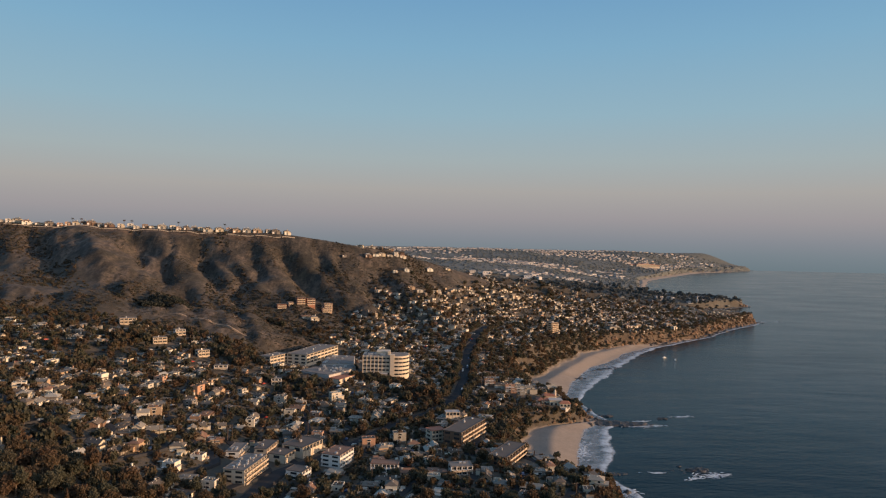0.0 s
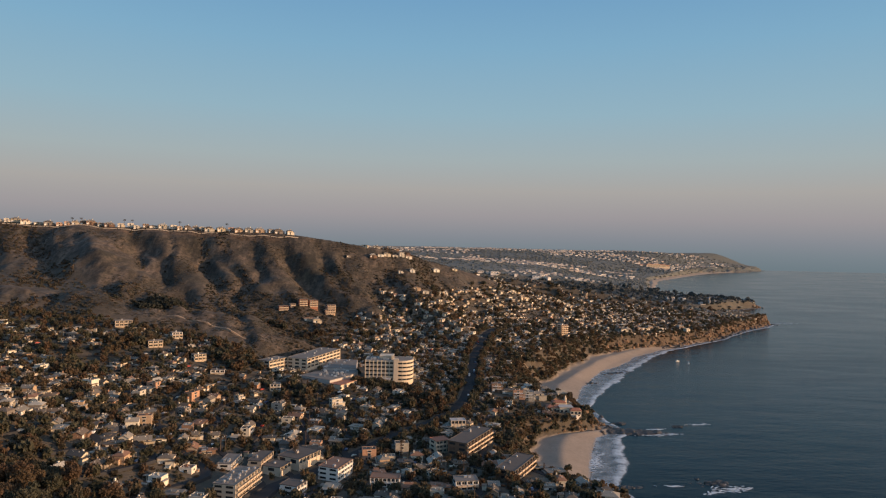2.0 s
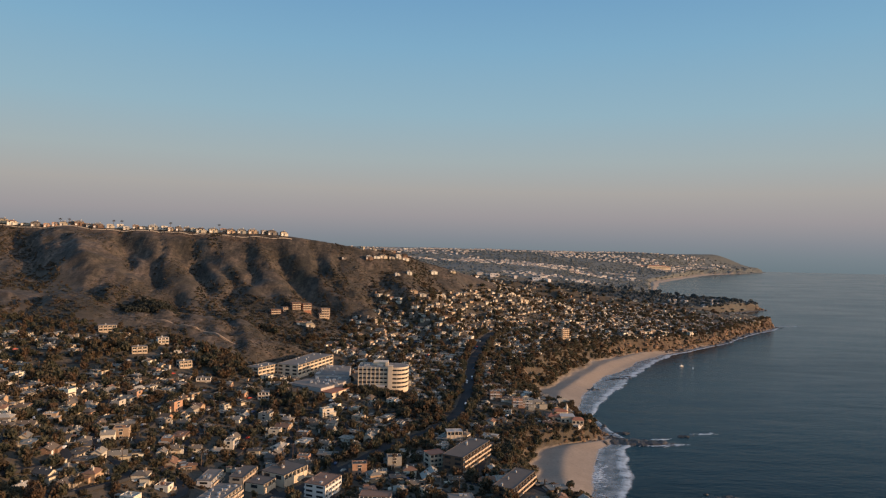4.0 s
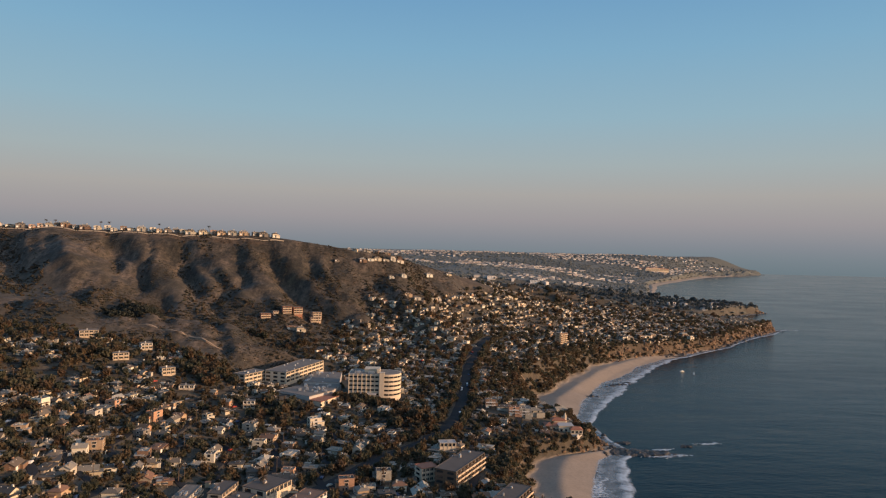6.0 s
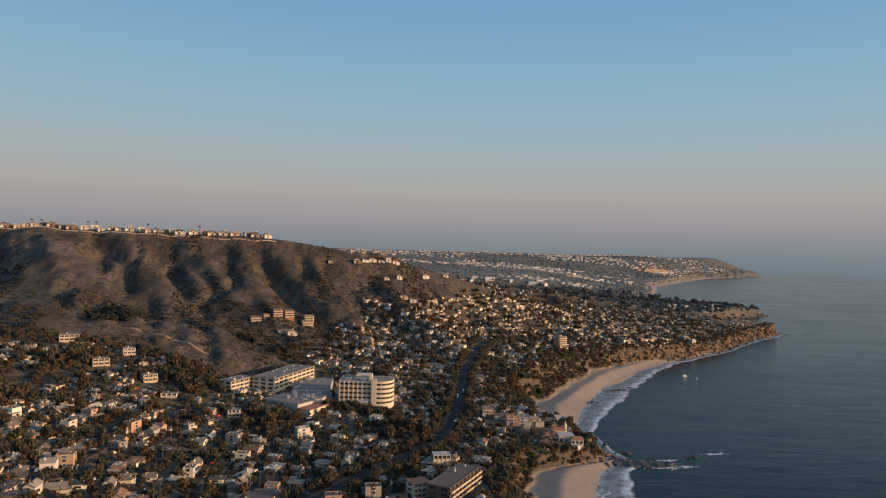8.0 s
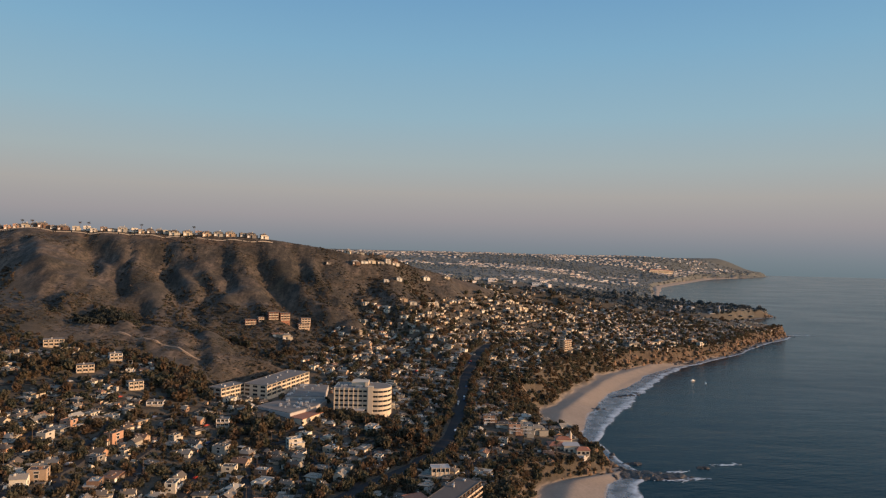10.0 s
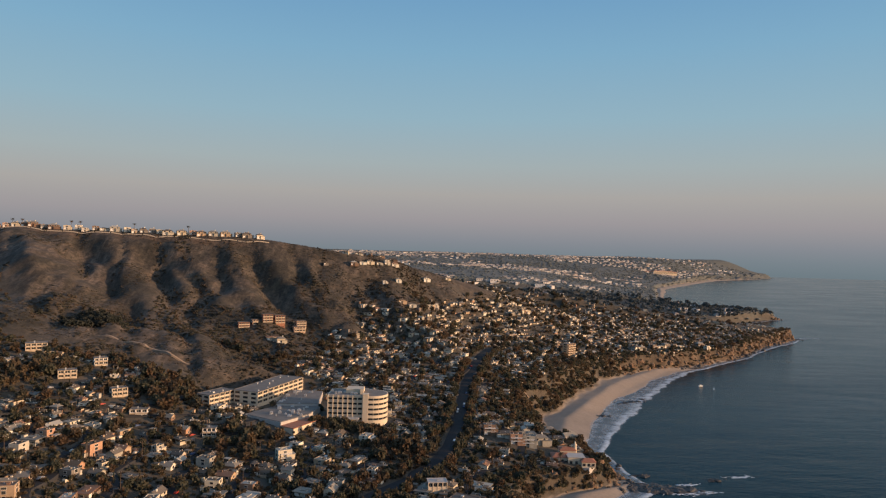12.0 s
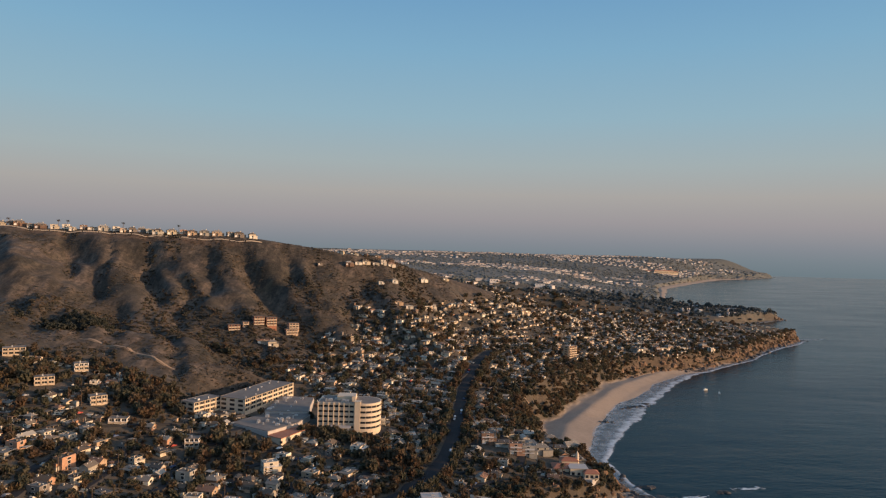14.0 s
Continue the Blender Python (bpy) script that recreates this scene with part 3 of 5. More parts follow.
# ---- houses ----
def house_shapes(kind, rnd):
    """Parts of a house about its middle, z = 0 at the door sill: a list of (name, shape, materials)."""
    w, d, h, roof, wing = kind
    walls, rf, extra = Shape(), Shape(), []
    hw, hd = w / 2, d / 2
    walls.box(-hw, hw, -hd, hd, -3, h)
    if wing:
        walls.box(hw * 0.15, hw + wing, -hd - wing * 0.6, hd * 0.3, -3, h * 0.62)
        rf.box(hw * 0.15 - .35, hw + wing + .35, -hd - wing * 0.6 - .35, hd * 0.3 + .3, h * 0.62, h * 0.62 + .3)
    o, e = 0.5, h
    if roof == "hip":
        p, k = d * 0.26, min(hd, hw) * 0.95
        rf.add([(-hw - o, -hd - o, e), (hw + o, -hd - o, e), (hw + o, hd + o, e), (-hw - o, hd + o, e), (-hw + k, 0, e + p), (hw - k, 0, e + p)],
               [(0, 1, 5, 4), (1, 2, 5), (2, 3, 4, 5), (3, 0, 4), (0, 3, 2, 1)])
        rf.box(-hw - o, hw + o, -hd - o, hd + o, e - .18, e)
    elif roof == "gable":
        p = d * 0.30
        walls.add([(-hw, -hd, h), (-hw, hd, h), (-hw, 0, h + p), (hw, -hd, h), (hw, hd, h), (hw, 0, h + p)], [(0, 2, 1), (3, 4, 5)])
        for s in (-1, 1):
            a, b = [(-hw - o, s * (hd + o), e - .25), (hw + o, s * (hd + o), e - .25), (hw + o, 0, e + p), (-hw - o, 0, e + p)], 0.22
            rf.add(a + [(x, y, z + b) for x, y, z in a], [(0, 3, 2, 1), (4, 5, 6, 7), (0, 1, 5, 4), (1, 2, 6, 5), (2, 3, 7, 6), (3, 0, 4, 7)])
    elif roof == "flat":
        for x0, x1, y0, y1 in ((-hw, hw, -hd, -hd + .3), (-hw, hw, hd - .3, hd), (-hw, -hw + .3, -hd + .3, hd - .3), (hw - .3, hw, -hd + .3, hd - .3)):
            walls.box(x0, x1, y0, y1, h, h + .55)
        rf.box(-hw + .3, hw - .3, -hd + .3, hd - .3, h, h + .2)
        rf.box(-hw * .4, -hw * .1, 0, hd * .4, h + .2, h + 1.3)
    else:
        rf.box(-hw - 1.0, hw + 1.0, -hd - 1.0, hd + 1.0, h, h + .35)
        rf.box(-hw * .5, hw * .2, -hd * .4, hd * .5, h + .35, h + .8)
    parts = [("wall", walls, [0]), ("roof", rf, [1])]
    if roof in ("hip", "gable"):
        ch = Shape().box(hw * .35, hw * .35 + 1.0, hd * .2, hd * .2 + .8, h * .7, h + d * .3 + .7)
        parts.append(("chimney", ch, [0]))
    g = Shape().box(-hw + .6, -hw + 3.2, -hd - .12, -hd - .004, -.1, 2.1, 3)
    for k in range(3):
        g.box(-hw + .65, -hw + 3.15, -hd - .16, -hd - .12, .1 + k * .68, .6 + k * .68, 3)
    parts.append(("garage_door", g, [3]))
    parts.append(("door", Shape().box(hw * .3, hw * .3 + 1.0, hd + .004, hd + .1, 0, 2.05), [2]))
    for k in range(2):
        x = hw * (-.5 + .8 * k)
        parts.append(("roof_vent", Shape().tube((x, -hd * .3, h), (x, -hd * .3, h + (1.9 if roof in ("hip", "gable") else .9)), .18, .18, 6), [3]))
    storeys = max(1, int(h / 2.4))
    for st in range(storeys):
        z = 0.9 + st * 2.4
        for sx, sy in ((0, -1), (0, 1), (1, 0), (-1, 0)):
            run = hw if sx == 0 else hd
            n = max(1, int(run / 2.6))
            for q in range(n):
                u, g = -run + (2 * q + 1) * run / n, Shape()
                ww, wh = rnd.choice((0.7, 1.0, 1.3)), rnd.choice((1.2, 1.4, 1.8))
                if sx == 0:
                    y0 = sy * hd
                    g.box(u - ww - .12, u + ww + .12, min(y0, y0 + sy * .06), max(y0, y0 + sy * .06), z - .12, z + wh + .12, 3)
                    g.box(u - ww, u + ww, min(y0, y0 + sy * .1), max(y0, y0 + sy * .1), z, z + wh, 2)
                else:
                    x0 = sx * hw
                    if wing and sx > 0:
                        continue
                    g.box(min(x0, x0 + sx * .06), max(x0, x0 + sx * .06), u - ww - .12, u + ww + .12, z - .12, z + wh + .12, 3)
                    g.box(min(x0, x0 + sx * .1), max(x0, x0 + sx * .1), u - ww, u + ww, z, z + wh, 2)
                parts.append(("window", g, [2, 3]))
        if st and roof in ("flat", "eaves"):
            b = Shape().box(-hw * .9, hw * .9, -hd - 1.6, -hd, st * 2.4 - .05, st * 2.4 + .15, 3)
            for t in range(9):
                u = -hw * .9 + t * hw * 1.8 / 8
                b.box(u - .04, u + .04, -hd - 1.58, -hd - 1.5, st * 2.4 + .15, st * 2.4 + 1.05, 3)
            b.box(-hw * .9, hw * .9, -hd - 1.6, -hd - 1.5, st * 2.4 + 1.0, st * 2.4 + 1.1, 3)
            parts.append(("balcony", b, [3]))
    return parts


KINDS = [(9, 6.5, 2.6, "hip", 2.0), (8, 6, 4.6, "gable", 0), (8.5, 6.5, 4.9, "flat", 1.8), (10.5, 6.5, 2.6, "gable", 2.2), (9.5, 7, 2.7, "eaves", 0), (7.5, 5.6, 2.6, "gable", 1.4),
         (9.5, 7, 7.2, "flat", 1.8), (8.5, 7, 4.7, "hip", 1.8), (8, 5.6, 2.8, "eaves", 1.4), (12, 8, 5.0, "hip", 2.6), (8, 6.5, 2.9, "flat", 0), (11, 7, 2.8, "eaves", 2.0)]
KIND_ODDS = (.12, .07, .07, .14, .12, .12, .02, .07, .08, .02, .08, .09)
hr = random.Random(4)
HOUSES = [house_shapes(k, hr) for k in KINDS]
WHOLE = []
for parts in HOUSES:
    one = Shape()
    for _, s, mats in parts:
        for f, m in zip(s.f, s.m):
            one.f.append(tuple(i + len(one.v) for i in f)), one.m.append(mats[0] if len(mats) == 1 else m)
        one.v += s.v
    WHOLE.append(one)


def in_view(x, y, edge=60):
    return (x > -0.72 * y - edge) & (x < 0.75 * y + edge)


STREETS = [22 + 33 * k for k in range(27)]     # metres inland of the bluff's edge


def shore_point(y, inner):
    """Where the point lies that is so far ahead, and so far inland of the bluff's edge."""
    return coast_x(y) - (inner + np.interp(y, *BEACH) + np.interp(y, *RUN)) / lean(y)


def scatter(y0, y1, dy, rows, seed, jitter=0.3, wide=3.0):
    """Plots in rows that follow the shore: x, y."""
    r = np.random.RandomState(seed)
    Y, D = np.meshgrid(np.arange(y0, y1, dy), np.array(rows, float), indexing="ij")
    Y = Y + r.uniform(-jitter, jitter, Y.shape) * dy
    D = D + r.uniform(-wide, wide, Y.shape)
    return shore_point(Y, D).ravel(), Y.ravel(), r


# highway along the coast: centre line
ROAD = [(-122, 340), (-114, 380), (-109, 412), (-103, 435), (-93, 455), (-82, 472), (-70, 492), (-55, 514), (-34, 548), (-9, 584), (8, 615), (19, 650), (26, 690), (30, 730), (33, 773), (39, 835), (50, 890), (64, 950), (74, 992)]
CLEAR = [(-62, 694, 24), (-44, 694, 19), (-110, 668, 25), (-96, 660, 18), (-100, 690, 20), (-104, 728, 26), (-132, 716, 20), (-128, 745, 20), (-120, 768, 16), (-168, 697, 17), (22, 523, 16), (14, 508, 13), (30, 536, 13),
         (48, 466, 17), (-123, 427, 24), (-70, 458, 14), (-91, 428, 9), (-37, 445, 11), (-30, 445, 8), (12, 434, 10), (0, 516, 10), (110, 664, 20), (-98, 478, 17), (-109, 460, 12), (-120, 468, 12), (-140, 466, 15), (58, 685, 12), (76, 672, 12), (88, 678, 8), (336, 1170, 9), (350, 1180, 9), (376, 1203, 8),
         (-325, 714, 10), (-268, 712, 8), (-271, 667, 9), (-224, 652, 8), (-204, 636, 8), (-148, 625, 7), (187, 1036, 9)]

GROVES = [(-256, 495, 40, .5), (-330, 640, 60, .2), (-275, 695, 62, .3), (-215, 690, 34, .6), (-198, 362, 46, .8), (-250, 400, 30, .5), (-300, 590, 30, .6), (-185, 668, 30, .75), (-135, 640, 26, .7), (-22, 630, 24, .8), (-27, 560, 20, .8), (-110, 625, 22, .5), (55, 560, 25, .6), (25, 735, 16, .5), (100, 800, 18, .5),
          (247, 1525, 17, .9), (248, 1498, 17, .9), (215, 1282, 17, .9), (209, 1219, 17, .9), (182, 1141, 17, .9)]


def road_gap(x, y):
    d = np.full(np.shape(x), 1e9)
    for (ax, ay), (bx, by) in zip(ROAD, ROAD[1:]):
        t = np.clip(((x - ax) * (bx - ax) + (y - ay) * (by - ay)) / ((bx - ax) ** 2 + (by - ay) ** 2), 0, 1)
        d = np.minimum(d, np.hypot(x - ax - t * (bx - ax), y - ay - t * (by - ay)))
    return d


def open_ground(x, y, margin=0.0):
    ok = road_gap(x, y) > 8.0 + margin * 1.3
    for cx, cy, r in CLEAR:
        ok &= np.hypot(x - cx, y - cy) > r + margin * 0.6
    return ok


def build_road():
    s, half = Shape(), 4.8
    pts = []
    for (ax, ay), (bx, by) in zip(ROAD, ROAD[1:]):
        n = max(1, int(math.hypot(bx - ax, by - ay) / 8))
        pts += [(ax + (bx - ax) * k / n, ay + (by - ay) * k / n) for k in range(n)]
    pts.append(ROAD[-1])
    rows = []
    for k, (x, y) in enumerate(pts):
        (ax, ay), (bx, by) = pts[max(0, k - 1)], pts[min(len(pts) - 1, k + 1)]
        L = math.hypot(bx - ax, by - ay)
        nx, ny = (by - ay) / L, -(bx - ax) / L
        z = max(float(ground_z(x + nx * u, y + ny * u)) for u in (-half, 0, half)) + 0.25
        rows.append([(x + nx * u, y + ny * u, z + dz) for u, dz in ((-half - 2, -2.5), (-half, 0), (-half + .01, 0), (0, .12), (half - .01, 0), (half, 0), (half + 2, -2.5))])
    n = 7
    s.add([p for r in rows for p in r], [(i * n + j, i * n + j + 1, (i + 1) * n + j + 1, (i + 1) * n + j) for i in range(len(rows) - 1) for j in range(n - 1)])
    return tagged(new("road", s.mesh("road", [M_ASPHALT])), "dark asphalt coast highway between trees and houses", "road", kind="structure"), rows


road, road_rows = build_road()

def build_street(k, y0, y1):
    """A narrow street that follows the shore at a fixed distance inland."""
    ys = np.arange(y0, y1, 7.0)
    xs = shore_point(ys, STREETS[k])
    zs = np.maximum(np.maximum(ground_z(xs - 3, ys), ground_z(xs, ys)), ground_z(xs + 3, ys)) + .3
    s, rows = Shape(), []
    for x, y, z in zip(xs.tolist(), ys.tolist(), zs.tolist()):
        rows.append([(x - 3.8, y, z - 1.6), (x - 2.9, y, z), (x, y, z + .06), (x + 2.9, y, z), (x + 3.8, y, z - 1.6)])
    s.add([p for q in rows for p in q], [(i * 5 + j, i * 5 + j + 1, i * 5 + j + 6, i * 5 + j + 5) for i in range(len(rows) - 1) for j in range(4)])
    tagged(new("street", s.mesh("street", [M_ASPHALT])), "narrow asphalt residential street", "street", kind="structure")


for k in range(15):
    build_street(k, 340, 690 if k > 4 else 900)

# ---- town houses ----
def thicket(x, y):
    """Below -0.42 the slope is wooded with hardly a house, above it is built over."""
    v = 0.45 * fbm(x, y, 60, 2, 61)
    for cx, cy, rad, k in GROVES:
        v = v - k * np.exp(-((x - cx) ** 2 + (y - cy) ** 2) / rad ** 2)
    return v



hx, hy, r = scatter(340, 660, 12.0, sorted([k - 9.5 for k in STREETS] + [k + 9.5 for k in STREETS]), 8, .25, 1.4)
ux, uy, _ = scatter(660, 1640, 10.5, range(6, 960, 14), 9, .3, 2.5)
hx, hy = np.r_[hx, ux], np.r_[hy, uy]
z, sand, bare, hill = land(hx, hy)
nose = (hx > -110) & (hy > 860)
keep = open_ground(hx, hy, 3) & in_view(hx, hy) & ~((hx < -120) & (hy > 850)) & ~((hx < -215) & (hy > 760)) & ~((hx < -330) & (hy > 690))
keep &= (bare < 0.45) & (sand < 0.1) & ((hill < 0.22) | nose & (hill < 0.75) & (z < 97)) & (r.rand(len(hx)) < np.where(hill > .4, 0.60, np.interp(hy, (450, 700), (.60, .76))))
# groves and open lots without houses
lots = thicket(hx, hy)
keep &= lots > -0.42
OWN = [(-275, 730), (-271, 673), (-315, 684), (-197, 636), (-142, 611), (-92, 608), (187, 1072), (439, 1237), (58, 689), (75, 677), (88, 682), (112, 703), (300, 1148), (338, 1178), (350, 1186), (376, 1209), (431, 1250), (-197, 903), (-172, 913), (-145, 932), (-31, 1022)]
for a, b in OWN:
    keep &= np.hypot(hx - a, hy - b) > 13
hx, hy = hx[keep], hy[keep]
turn = np.arctan2(coast_x(hy + 40) - coast_x(hy - 40), 80) * -1 + r.choice((0, math.pi / 2, math.pi, -math.pi / 2), len(hx)) + r.normal(0, 0.09, len(hx))
slope = [np.stack([ground_z(hx + a, hy + b) for a, b in ((0, 0), (5, 0), (-5, 0), (0, 5), (0, -5))])]
hz = slope[0].mean(0) - 0.5
kind = r.choice(len(KINDS), len(hx), p=np.array(KIND_ODDS) / sum(KIND_ODDS))
order = np.argsort(hy)
NEAR = 300
HOUSE_WORDS = ["low cream stucco bungalow with a shingled hip roof", "two-storey gabled wooden house among garden trees", "two-storey white modern house with a flat roof and balcony",
               "long low gabled ranch house with a side garage", "low mid-century house with broad flat eaves", "small gabled cottage on a wooded street",
               "three-storey flat-roofed hillside house with balconies", "two-storey stucco house with a hip roof", "narrow two-storey house with flat eaves and balcony",
               "large two-storey villa with a broad hip roof", "plain two-storey box house with parapet roof", "wide two-storey house with overhanging flat roof"]
MATS = [M_WALL, M_ROOF, M_GLASS, M_FRAME]
MATS_ALL = [M_WALLS, M_ROOFS, M_GLASS, M_FRAME]
first = {}


def place_house(k, x, y, z, rz, size=1.0):
    if k not in first:
        root = new("house")
        tagged(root, HOUSE_WORDS[k], "house", "houses of the hillside town")
        roof = root
        for name, s, mats in HOUSES[k]:
            if len(mats) == 1:
                s.m = [0] * len(s.f)
                piece = part(name, s, MATS[mats[0]], roof if name in ("chimney", "roof_vent") else root)
                roof = piece if name == "roof" else roof
            else:
                s.m = [v - 2 for v in s.m]
                part(name, s, [M_GLASS, M_FRAME], root)
        root.matrix_basis = pose(x, y, z, 0, 0, math.degrees(rz)) @ Matrix.Diagonal((size, size, size, 1))
        first[k] = root
        return root
    return copy_thing(first[k], pose(x, y, z, 0, 0, math.degrees(rz)) @ Matrix.Diagonal((size, size, size, 1)))


for i in order[:NEAR]:
    place_house(int(kind[i]), hx[i], hy[i], hz[i], turn[i])
rest = order[NEAR:]
rows = [(kind[i], hx[i], hy[i], hz[i], turn[i], r.uniform(.72, 1.12), r.uniform(.78, 1.08) * np.interp(hy[i], (600, 800, 1150), (.88, .68, .56))) for i in rest]
tagged(joined("far_houses", MATS_ALL, WHOLE, rows), "hundreds of pale stucco houses stepping up the slopes", "houses", kind="stuff")

# garden walls, sheds, stairs and terraces round the houses
YARD = [Shape().box(-2.6, 2.6, -.15, .15, -1.5, 1.1), Shape().box(-1.4, 1.4, -1.1, 1.1, -1.5, 2.2).box(-1.6, 1.6, -1.3, 1.3, 2.2, 2.35, 1), Shape().box(-2.2, 2.2, -1.4, 1.4, -2, .7).box(-2.2, 2.2, -1.4, -1.3, .7, 1.6),
        Shape().box(-1, 1, -2, -1.2, -1.5, .4).box(-1, 1, -1.2, -.4, -1.5, .8).box(-1, 1, -.4, .4, -1.5, 1.2), Shape().box(-2, 2, -1.6, 1.6, 2.0, 2.2, 1).box(-1.9, -1.7, -1.5, -1.3, -1, 2).box(1.7, 1.9, -1.5, -1.3, -1, 2).box(-1.9, -1.7, 1.3, 1.5, -1, 2).box(1.7, 1.9, 1.3, 1.5, -1, 2)]
reps = np.where(hy < 760, 3, 2)
ya, yb, yq = np.repeat(hx, reps), np.repeat(hy, reps), np.repeat(turn, reps)
g, e = r.uniform(0, 6.28, len(ya)), r.uniform(5.6, 8.2, len(ya))
ya, yb = ya + e * np.cos(g), yb + e * np.sin(g)
rows = [(r.randint(5), px, py, pz + .2, q + r.choice((0, 1.57)), r.uniform(.7, 1.2), r.uniform(.8, 1.3)) for px, py, pz, q in zip(ya, yb, ground_z(ya, yb), yq)]
tagged(joined("garden_walls", MATS_ALL, YARD, rows), "low pale garden walls, sheds and terraces among houses", "walls", kind="stuff")

# ---- the town beyond the headland ----
SMALL = []
for w, d, h, f in ((11, 8, 4.5, 0), (14, 9, 4.5, 1), (10, 8, 3, 1), (22, 10, 5, 0)):
    s = Shape().box(-w / 2, w / 2, -d / 2, d / 2, -6, h, 0)
    if f:
        s.add([(-w / 2 - .5, -d / 2 - .5, h), (w / 2 + .5, -d / 2 - .5, h), (w / 2 + .5, d / 2 + .5, h), (-w / 2 - .5, d / 2 + .5, h), (-w / 4, 0, h + 2.6), (w / 4, 0, h + 2.6)],
              [(0, 1, 5, 4), (1, 2, 5), (2, 3, 4, 5), (3, 0, 4)], 1)
    else:
        s.box(-w / 2 + .3, w / 2 - .3, -d / 2 + .3, d / 2 - .3, h, h + .4, 1)
    for k in range(3):
        s.box(-w / 2 + (k + .3) * w / 3, -w / 2 + (k + .75) * w / 3, -d / 2 - .1, -d / 2, 1.2, 2.8, 2)
    SMALL.append(s)
fx, fy, r2 = scatter(1640, 4700, 26, range(10, 1900, 24), 18, .2, 4)
fz, fs, fb, fh = land(fx, fy)
# quarters strung out along the contours, with wooded ground between
quarter = fbm(fx * .55, fy, 240, 4, 71) + np.interp(fy, (1640, 1900, 2500, 3400, 4100, 4600), (.22, .12, -.06, -.04, .16, .2))
keep = (fb < 0.4) & (fs < 0.1) & in_view(fx, fy) & (quarter > .12) & (r2.rand(len(fx)) < 0.62) & ~((fy < 1800) & (fx > shore_point(fy, 40.0)))
fx, fy, fz = fx[keep], fy[keep], fz[keep]
rows = [(r2.randint(4), x, y, zz, r2.choice((.1, .25, 1.7)) + r2.normal(0, .12), r2.uniform(.8, 1.3), r2.uniform(.7, 1.1)) for x, y, zz in zip(fx, fy, fz)]
tagged(joined("distant_houses", [M_FARWALL, M_FARROOF, M_GLASS], SMALL, rows), "distant pale houses of the coastal plain, roofs greyed for haze", "houses", kind="stuff")


# ---- trees ----
def clump(s, c, r, rnd, mat=0):
    q = [(1, 0, 0), (-1, 0, 0), (0, 1, 0), (0, -1, 0), (0, 0, 1), (0, 0, -1)]
    a = Euler((rnd.uniform(0, 6), rnd.uniform(0, 6), rnd.uniform(0, 6))).to_matrix()
    v = [Vector(c) + (a @ Vector(p)) * r * rnd.uniform(0.6, 1.25) for p in q]
    s.add(v, [(0, 2, 4), (2, 1, 4), (1, 3, 4), (3, 0, 4), (2, 0, 5), (1, 2, 5), (3, 1, 5), (0, 3, 5)], mat)


def spray(s, c, r, rnd, mat=0):
    """A leafy twig: two bent triangles that share an edge."""
    a = Euler((rnd.uniform(0, 6), rnd.uniform(0, 6), rnd.uniform(0, 6))).to_matrix()
    v = [Vector(c) + (a @ Vector(p)) * r for p in ((-1, 0, 0), (1, 0, .1), (rnd.uniform(-.5, .5), rnd.uniform(.7, 1.2), .35), (rnd.uniform(-.5, .5), -rnd.uniform(.7, 1.2), .3))]
    s.add(v, [(0, 1, 2), (1, 0, 3)], mat)


def tree_shapes(h, rad, n, rnd, slim=False, size=0.3):
    trunk, crown = Shape(), Shape()
    trunk.tube((0, 0, -1), (0, 0, h * 0.5), 0.035 * h, 0.02 * h)
    for k in range(4):
        a = rnd.uniform(0, 6.28)
        trunk.tube((0, 0, h * rnd.uniform(.3, .5)), (rad * .6 * math.cos(a), rad * .6 * math.sin(a), h * rnd.uniform(.6, .8)), 0.016 * h, 0.006 * h, 5)
    lobes = [(rnd.uniform(-.5, .5) * rad, rnd.uniform(-.5, .5) * rad, h * rnd.uniform(.45, .82), rad * rnd.uniform(.45, .75)) for _ in range(6)]
    for k in range(n):
        lx, ly, lz, lr = lobes[k % 6]
        p = Vector((rnd.gauss(0, 1), rnd.gauss(0, 1), rnd.gauss(0, 1))).normalized() * lr * rnd.uniform(.35, 1.08)
        if slim:
            t = rnd.random()
            p = Vector((math.cos(k * 2.4), math.sin(k * 2.4), 0)) * rad * (1 - t) * rnd.uniform(.3, 1) + Vector((0, 0, h * (.15 + .85 * t)))
            lx = ly = lz = 0
        spray(crown, (lx + p.x, ly + p.y, lz + p.z * .8), rad * size * rnd.uniform(.6, 1.3), rnd)
    return trunk, crown


def palm_shapes(h, rnd):
    trunk, crown = Shape(), Shape()
    trunk.tube((0, 0, -1), (0.4, 0, h * .5), .32, .25, 7)
    trunk.tube((0.4, 0, h * .5), (0.2, 0.3, h), .25, .18, 7)
    for k in range(22):
        a, up = k * 2.4, rnd.uniform(-.5, .9)
        prev, wdt = Vector((.2, .3, h)), .35
        for j in range(3):
            step = Vector((math.cos(a), math.sin(a), up - j * .55)).normalized() * 1.0
            side = Vector((-math.sin(a), math.cos(a), 0)) * wdt
            nxt = prev + step
            crown.add([prev - side, prev + side, nxt + side * .8, nxt - side * .8, prev + Vector((0, 0, .18)), nxt + Vector((0, 0, .12))], [(0, 3, 5, 4), (4, 5, 2, 1), (0, 1, 2, 3)])
            prev, wdt = nxt, wdt * .8
    return trunk, crown


